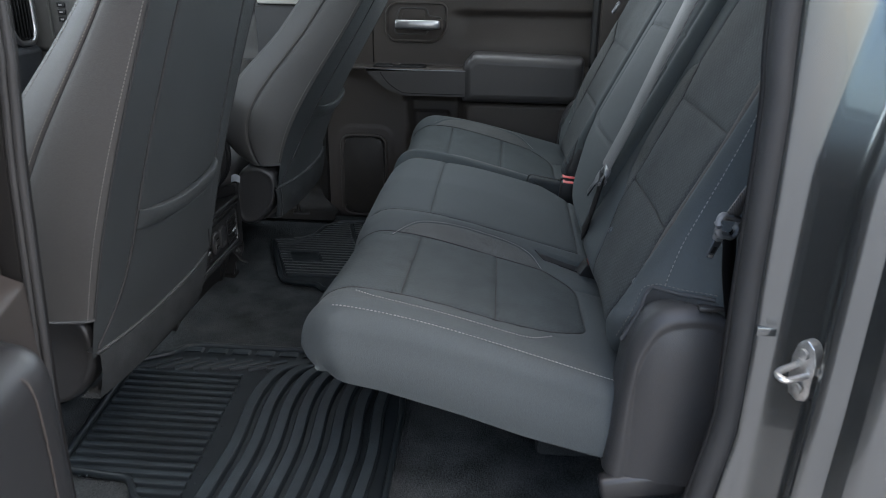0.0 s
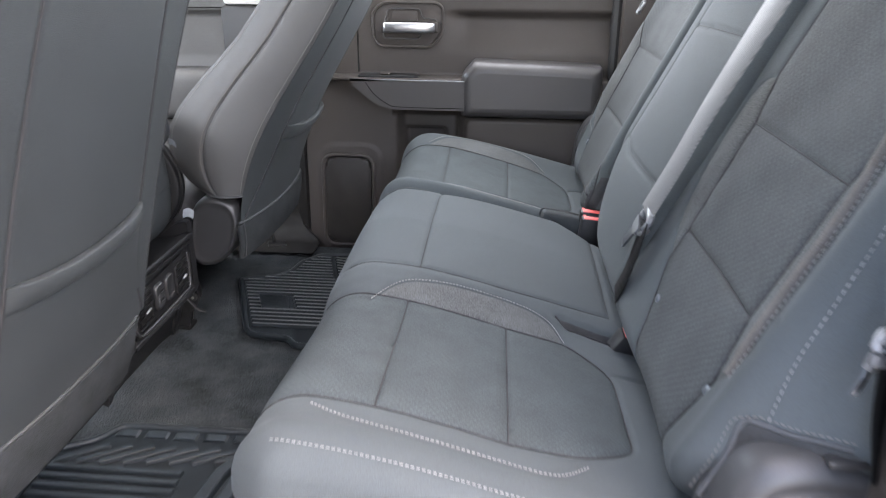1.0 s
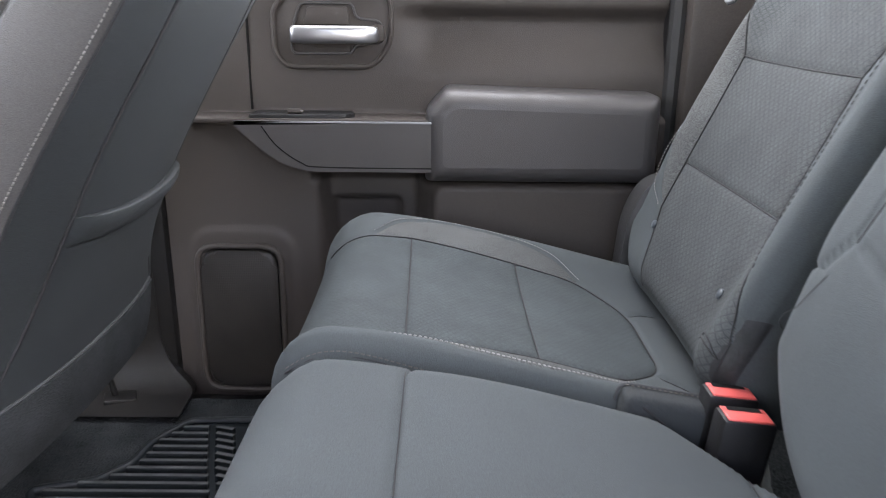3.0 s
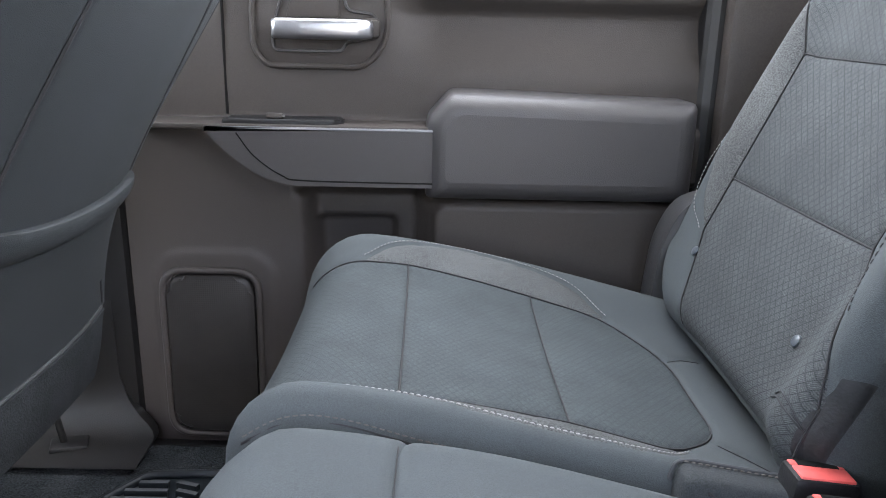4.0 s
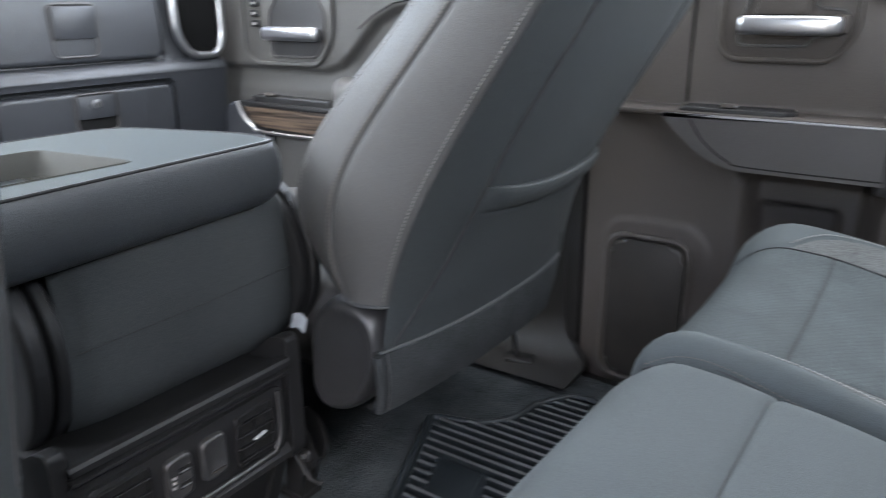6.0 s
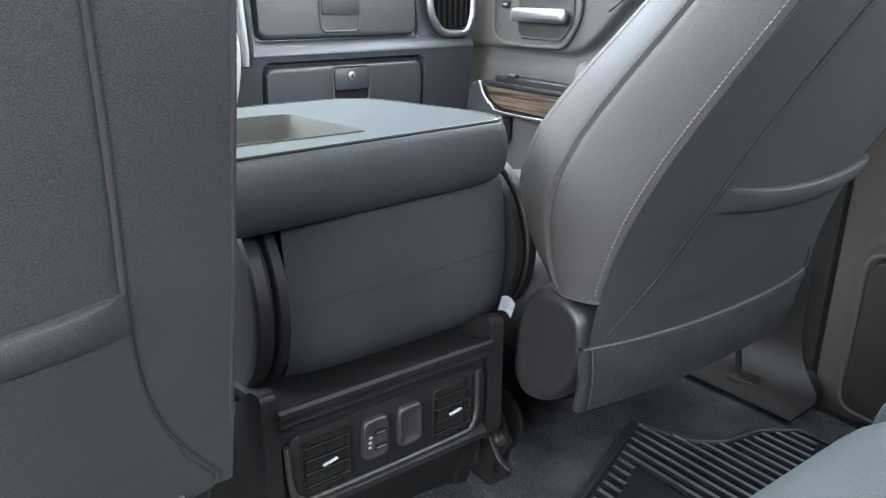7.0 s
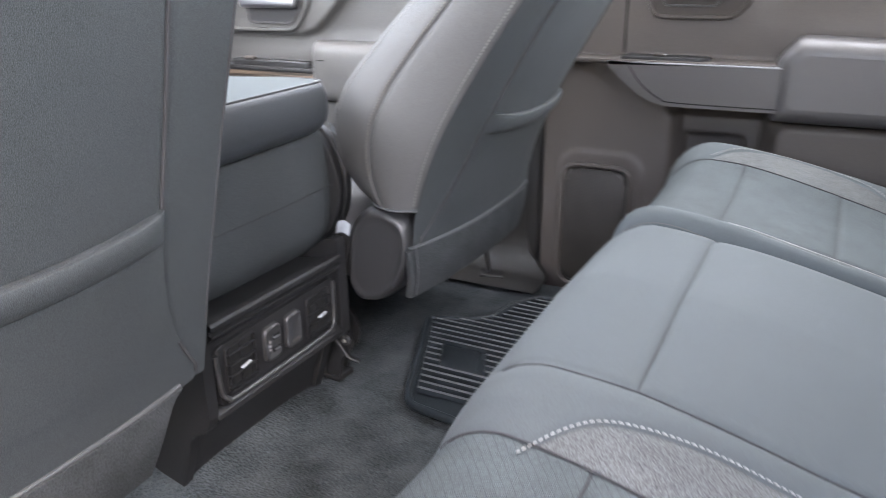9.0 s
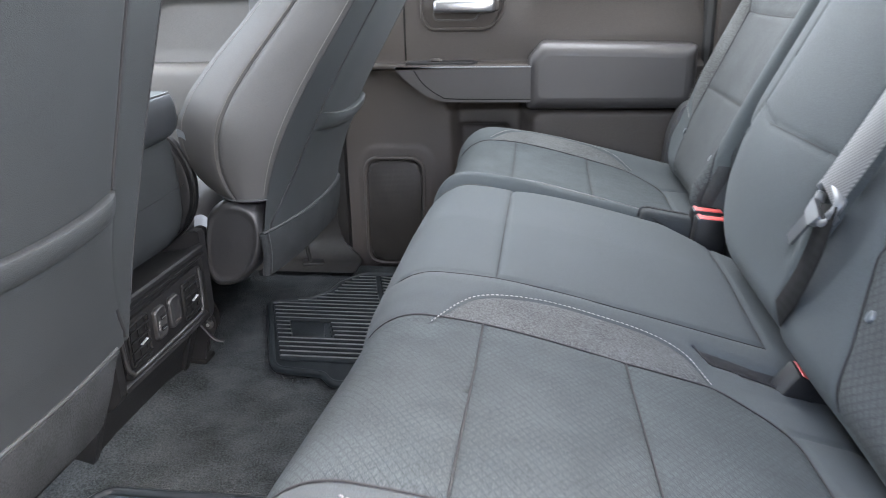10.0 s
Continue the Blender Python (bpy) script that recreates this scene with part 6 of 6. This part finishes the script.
# seat track cover on the floor
tk = thing("seat_track_end", (-0.60, 0.70, 0.0), "black plastic seat track end on the carpet", "seat track")
put_bm("track_plate", rbox((-0.605, 0.69, 0.010), (0.05, 0.035, 0.012), 0.003, rot=(0, 4, 20)), BLACK, tk)
put("track_post", *tube([(-0.612, 0.69, 0.012), (-0.622, 0.69, 0.075)], 0.005, 10), BLACK, tk)
fil = [Vector((0, 0.632, 0.010)), Vector((0, 0.695, 0.011))] + [Vector((0, 0.700 + 0.070 * math.sin(a), 0.081 - 0.070 * math.cos(a))) for a in np.linspace(0, math.pi / 2, 10)] + [Vector((0, 0.771, 0.2))]
rows = []
for k in np.linspace(0, 1, 9):
    rows.append([Vector((-0.735 + k * (float(np.interp(q.z, [0.01, 0.013, 0.03, 0.05, 0.08, 0.2], [-0.49, -0.495, -0.53, -0.55, -0.56, -0.562])) + 0.735), q.y, q.z)) for q in fil])
rows.append([p + Vector((-0.004, 0.03, -0.008)) for p in rows[-1]])
structure(put("trim_kick", *sheet(rows), KICK, None, "", 35), "dark plastic foot-well trim curving into the sill", "trim")


# ---- dashboard ----
dash = thing("dashboard", (-1.60, 0.0, 0.30), "dark plastic dashboard with two glove boxes and a chrome-ringed vent", "dashboard")
prof = smooth_line([(-1.90, 0, 0.76), (-1.62, 0, 0.76), (-1.55, 0, 0.745), (-1.50, 0, 0.70), (-1.478, 0, 0.62), (-1.466, 0, 0.515), (-1.462, 0, 0.505), (-1.448, 0, 0.495), (-1.440, 0, 0.482), (-1.442, 0, 0.468), (-1.450, 0, 0.40), (-1.462, 0, 0.32), (-1.475, 0, 0.27), (-1.56, 0, 0.24), (-1.88, 0, 0.24)], 7)
# glove boxes sit in pockets of the moulding
ys = np.concatenate([np.linspace(-0.80, 0.22, 12), np.linspace(0.225, 0.70, 190), np.linspace(0.71, 0.79, 6)])
PX, YY = np.meshgrid([p.x for p in prof], ys, indexing="ij")
ZZ = np.meshgrid([p.z for p in prof], ys, indexing="ij")[0]
PX = PX - 0.016 * rbox_mask(YY, ZZ, 0.262, 0.652, 0.272, 0.463, 0.02, 0.002) - 0.010 * rbox_mask(YY, ZZ, 0.259, 0.648, 0.503, 0.69, 0.012, 0.002)
put("dash_body", *sheet(np.stack([PX, YY, ZZ], -1), flip=True), DASH, dash, "dark soft dash moulding", 40)


def dash_plate(nm, poly, x, depth, mat, label="", bevel=0.003, r=0.01):
    return put_bm(nm, prism(rounded(poly, r, 4), lambda u, v, d: Vector((x + d, u, v)), depth, bevel), mat, dash, label, 30)


def box_door(nm, y0, y1, z0, z1, x, lean, swell, label):
    """A glove box door: a gently swelling panel with rounded rims."""
    n = 40
    rows = []
    for v in np.linspace(z0, z1, n):
        row = []
        for u in np.linspace(y0, y1, 70):
            m = float(rbox_mask(np.array([u]), np.array([v]), y0 + 0.003, y1 - 0.003, z0 + 0.003, z1 - 0.003, 0.016, 0.003)[0])
            q = (v - z0) / (z1 - z0)
            row.append(Vector((x + lean * (q - 0.5) + swell * math.sin(math.pi * q) - 0.02 * (1 - m), u, v)))
        rows.append(row)
    return put(nm, *sheet(rows), DASH, dash, label, 70)


def box_latch(poly, x):
    """A latch paddle in a cup with a pale rounded rim."""
    k = rounded(poly, 0.014, 4)
    put("latch_rim", *tube([Vector((x, u, v)) for u, v in k], 0.0028, 8, True, up=(1, 0, 0)), SOFTTOUCH, dash, "satin rim of the latch cup")
    put_bm("latch_cup", prism(k, lambda u, v, d: Vector((x - 0.004 + d, u, v)), 0.003), VOID, dash, "", 30)
    us, vs2 = [u for u, v in poly], [v for u, v in poly]
    z0 = min(vs2) + 0.35 * (max(vs2) - min(vs2))
    dash_plate("box_latch", [(min(us) + 0.004, z0), (min(us) + 0.004, max(vs2) - 0.003), (max(us) - 0.004, max(vs2) - 0.003), (max(us) - 0.004, z0)], x - 0.002, 0.006, DASH, "dark glove box latch", 0.002, 0.006)


box_door("upper_glove_box", 0.2625, 0.6445, 0.5065, 0.688, -1.468, -0.012, 0.003, "dark upper glove box door")
box_latch([(0.405, 0.522), (0.402, 0.62), (0.497, 0.62), (0.494, 0.522)], -1.462)
box_door("lower_glove_box", 0.2655, 0.6485, 0.276, 0.4595, -1.455, 0.016, 0.006, "dark lower glove box door")
box_latch([(0.418, 0.378), (0.416, 0.452), (0.506, 0.452), (0.506, 0.378)], -1.445)
put_bm("lock", prism([(0.460 + 0.009 * math.cos(a), 0.432 + 0.009 * math.sin(a)) for a in np.linspace(0, 2 * math.pi, 17)[:-1]], lambda u, v, d: Vector((-1.442 + d, u, v)), 0.003, 0.001), CHROME, dash, "bright key lock", 30)
put_bm("lock_slot", rbox((-1.4385, 0.460, 0.432), (0.001, 0.002, 0.008), 0.0), VOID, dash)
vr = rounded([(0.668, 0.70), (0.672, 0.555), (0.705, 0.510), (0.775, 0.508), (0.795, 0.545), (0.795, 0.70)], 0.03, 5)
put("vent_ring", *tube([Vector((-1.452, u, v)) for u, v in vr], 0.009, 8, True, up=(1, 0, 0)), CHROME, dash, "satin chrome vent ring", 60)
put_bm("vent_recess", prism(vr, lambda u, v, d: Vector((-1.470 + d, u, v)), 0.012), VOID, dash, "dark air vent", 30)
for k in range(6):
    put_bm("vent_slat", rbox((-1.453, 0.695 + 0.016 * k, 0.605), (0.008, 0.003, 0.16), 0.001), BLACK, dash)
put_bm("centre_stack", rbox((-1.465, 0.0, 0.50), (0.15, 0.33, 0.52), 0.03, 3), BLACK, dash, "black centre stack")
band = smooth_line([(-1.40, 0.155, 0.70), (-1.40, 0.160, 0.60), (-1.398, 0.172, 0.55), (-1.40, 0.184, 0.50), (-1.41, 0.188, 0.45), (-1.425, 0.182, 0.38)], 6)
put("stack_trim", *tube(band, [0.026 - 0.016 * k / (len(band) - 1) for k in range(len(band))], 10, flat=0.5, up=(1, 0, 0)), SILVER, dash, "bright silver curved trim strip", 60)
for k in range(3):
    put("stack_edge", *tube(smooth_line([(-1.425, 0.200 + 0.012 * k, 0.70), (-1.425, 0.205 + 0.012 * k, 0.58), (-1.43, 0.214 + 0.010 * k, 0.50), (-1.44, 0.222 + 0.006 * k, 0.465)], 6), 0.006, 8), (SILVERDARK, SILVER, DASH)[k], dash, "slim trim beside the centre stack", 60)

panel_box("cowl", (-1.95, -0.84, 0.70), (-1.86, 0.82, 0.80), BLACK, "black cowl under the windscreen", "trim")


# ---- front doors ----
def front_door(name, label):
    door = thing(name, (0, 0, 0), label, "door", "front doors")
    xs, zs = np.linspace(-1.56, -0.745, 150), np.linspace(-0.06, 0.72, 120)
    X, Z = np.meshgrid(xs, zs, indexing="ij")
    edge_z = np.interp(X, [-1.6, -1.185, -1.14, -1.10, -1.04, -0.99, -0.95, -0.7], [0.478, 0.478, 0.490, 0.522, 0.582, 0.606, 0.612, 0.614])
    pad = smoothstep(-0.008, 0.006, Z - edge_z)
    Yp = 0.845 - 0.0055 * pad + 0.022 * (1 - pad) * smoothstep(0.425, 0.50, Z) * smoothstep(-1.56, -1.46, X)
    Yp -= 0.02 * rbox_mask(X, Z, -1.60, -0.60, -0.2, 0.335, 0.01, 0.01)
    put("trim_panel", *sheet(np.stack([X, Yp, Z], -1)), DOORGREY, door, "grey grained plastic trim", 80)
    put("panel_seam", *tube([Vector((x, 0.8393, z)) for x, z in ((-1.08, 0.567), (-1.04, 0.594), (-0.99, 0.617), (-0.95, 0.623), (-0.75, 0.625))], 0.0014, 6), VOID, door)
    put_bm("outer_skin", rbox((-1.15, 0.890, 0.30), (0.81, 0.03, 0.86), 0.008), PAINT, door, "grey painted metal skin")
    put_bm("sill_cap", rbox((-1.15, 0.862, 0.722), (0.81, 0.06, 0.02), 0.008), DOORGREY, door)
    g = put_bm("pane", rbox((-1.08, 0.88, 0.94), (0.80, 0.004, 0.43), 0.0), GLASS, door, "clear window glass")
    g.visible_shadow = False
    # padded ledge and armrest
    sec = [(0.85, 0.468), (0.79, 0.468), (0.765, 0.455), (0.758, 0.43), (0.76, 0.39), (0.775, 0.34), (0.85, 0.325)]
    sec = smooth_line([(a, b, 0) for a, b in sec], 5)
    rows = []
    for x, k in ((-1.125, 0.0), (-1.122, 0.4), (-1.112, 0.7), (-1.09, 0.93), (-1.05, 1), (-0.9, 1), (-0.80, 1), (-0.77, 0.8), (-0.76, 0)):
        rows.append([Vector((x, 0.85 - (0.85 - p.x) * k, p.y)) for p in sec])
    put("armrest", *sheet(rows, flip=True), DOORGREY, door, "padded grey armrest", 70)
    put("armrest_seam", *tube([Vector((x, 0.7605, 0.43)) for x in np.linspace(-1.08, -0.78, 12)], 0.0013, 6), VOID, door)
    wood = rounded([(-1.396, 0.398), (-1.366, 0.362), (-1.335, 0.351), (-1.10, 0.346), (-1.10, 0.398)], [0.004, 0.02, 0.02, 0.005, 0.005], 4)
    put_bm("wood_strip", prism(wood, lambda u, v, d: Vector((u, 0.80 - d, v)), 0.012, 0.004), WOOD, door, "brown wood-grain trim strip", 30)
    put("wood_edge", *tube(smooth_line([(-1.412, 0.787, 0.404), (-1.392, 0.784, 0.374), (-1.362, 0.784, 0.351), (-1.325, 0.784, 0.340), (-1.10, 0.786, 0.340)], 6), 0.0035, 6, up=(0, 1, 0)), CHROME, door, "bright edge strip")
    cheek = rounded([(-1.560, 0.27), (-1.490, 0.345), (-1.436, 0.400), (-1.414, 0.404), (-1.392, 0.371), (-1.362, 0.347), (-1.33, 0.333), (-1.33, 0.27)], 0.01, 3)
    put_bm("cheek", prism(cheek, lambda u, v, d: Vector((u, 0.815 - d, v)), 0.026, 0.005, 3), DASH, door, "dark plastic cheek of the armrest", 40)
    put_bm("ledge", rbox((-1.25, 0.815, 0.400), (0.30, 0.06, 0.012), 0.004), BLACK, door)
    put_bm("switch_plate", prism(rounded([(-1.37, 0.795), (-1.14, 0.795), (-1.12, 0.82), (-1.37, 0.835)], 0.01, 3), lambda u, v, d: Vector((u, v, 0.406 + d)), 0.014, 0.004), BLACK, door, "black switch plate", 30)
    put_bm("window_switch", rbox((-1.31, 0.80, 0.423), (0.03, 0.014, 0.008), 0.002, rot=(-20, 0, 0)), PLASTIC, door)
    bez = rounded([(-1.42, 0.51), (-1.42, 0.66), (-1.16, 0.66), (-1.148, 0.64), (-1.150, 0.55), (-1.19, 0.490), (-1.385, 0.488)], 0.025, 4)
    put("handle_bezel", *tube(loop_at(bez, 0.834), 0.005, 8, True, up=(0, 1, 0)), DOORGREY, door)
    put_bm("handle_plate", prism(bez, lambda u, v, d: Vector((u, 0.842 - d, v)), 0.006, 0.003), DOORGREY, door, "grey recessed plate", 30)
    cup = rounded([(-1.335, 0.505), (-1.335, 0.60), (-1.30, 0.64), (-1.20, 0.64), (-1.17, 0.60), (-1.17, 0.545), (-1.20, 0.505)], 0.015, 3)
    put_bm("handle_cup", prism(cup, lambda u, v, d: Vector((u, 0.8362 - d, v)), 0.001), COVER, door, "", 30)
    put("handle_rim", *tube(loop_at(cup, 0.834), 0.0028, 6, True, up=(0, 1, 0)), SOFTTOUCH, door)
    put_bm("release_lever", rbox((-1.255, 0.815, 0.555), (0.165, 0.022, 0.030), 0.010, 3), CHROME, door, "satin chrome release lever")
    for k in range(3):
        put_bm("seat_button", rbox((-1.378, 0.832, 0.575 + 0.022 * k), (0.026, 0.006, 0.016), 0.003), BLACK, door, "small black button")
        put_bm("button_mark", rbox((-1.378, 0.8284, 0.575 + 0.022 * k), (0.010, 0.001, 0.005), 0.0), THREAD, door)
    return door


front_door("passenger_door", "closed front passenger door with grey trim and wood strip")
XF[0] = Matrix.Translation((0, -0.04, 0)) @ Matrix.Diagonal((1, -1, 1, 1))
front_door("driver_door", "closed driver's door with grey trim and wood strip")
XF[0] = None

# ---- glass front and rear ----
ws = structure(put_bm("window_1", rbox((-1.61, -0.02, 1.01), (0.74, 1.5, 0.005), 0.0, rot=(0, -38.4, 0)), GLASS), "clear windscreen glass", "window")
rw = structure(put_bm("window_2", rbox((0.63, -0.02, 0.96), (0.005, 1.56, 0.36), 0.0), GLASS), "clear rear window glass", "window")
for g in (ws, rw):
    g.visible_shadow = False
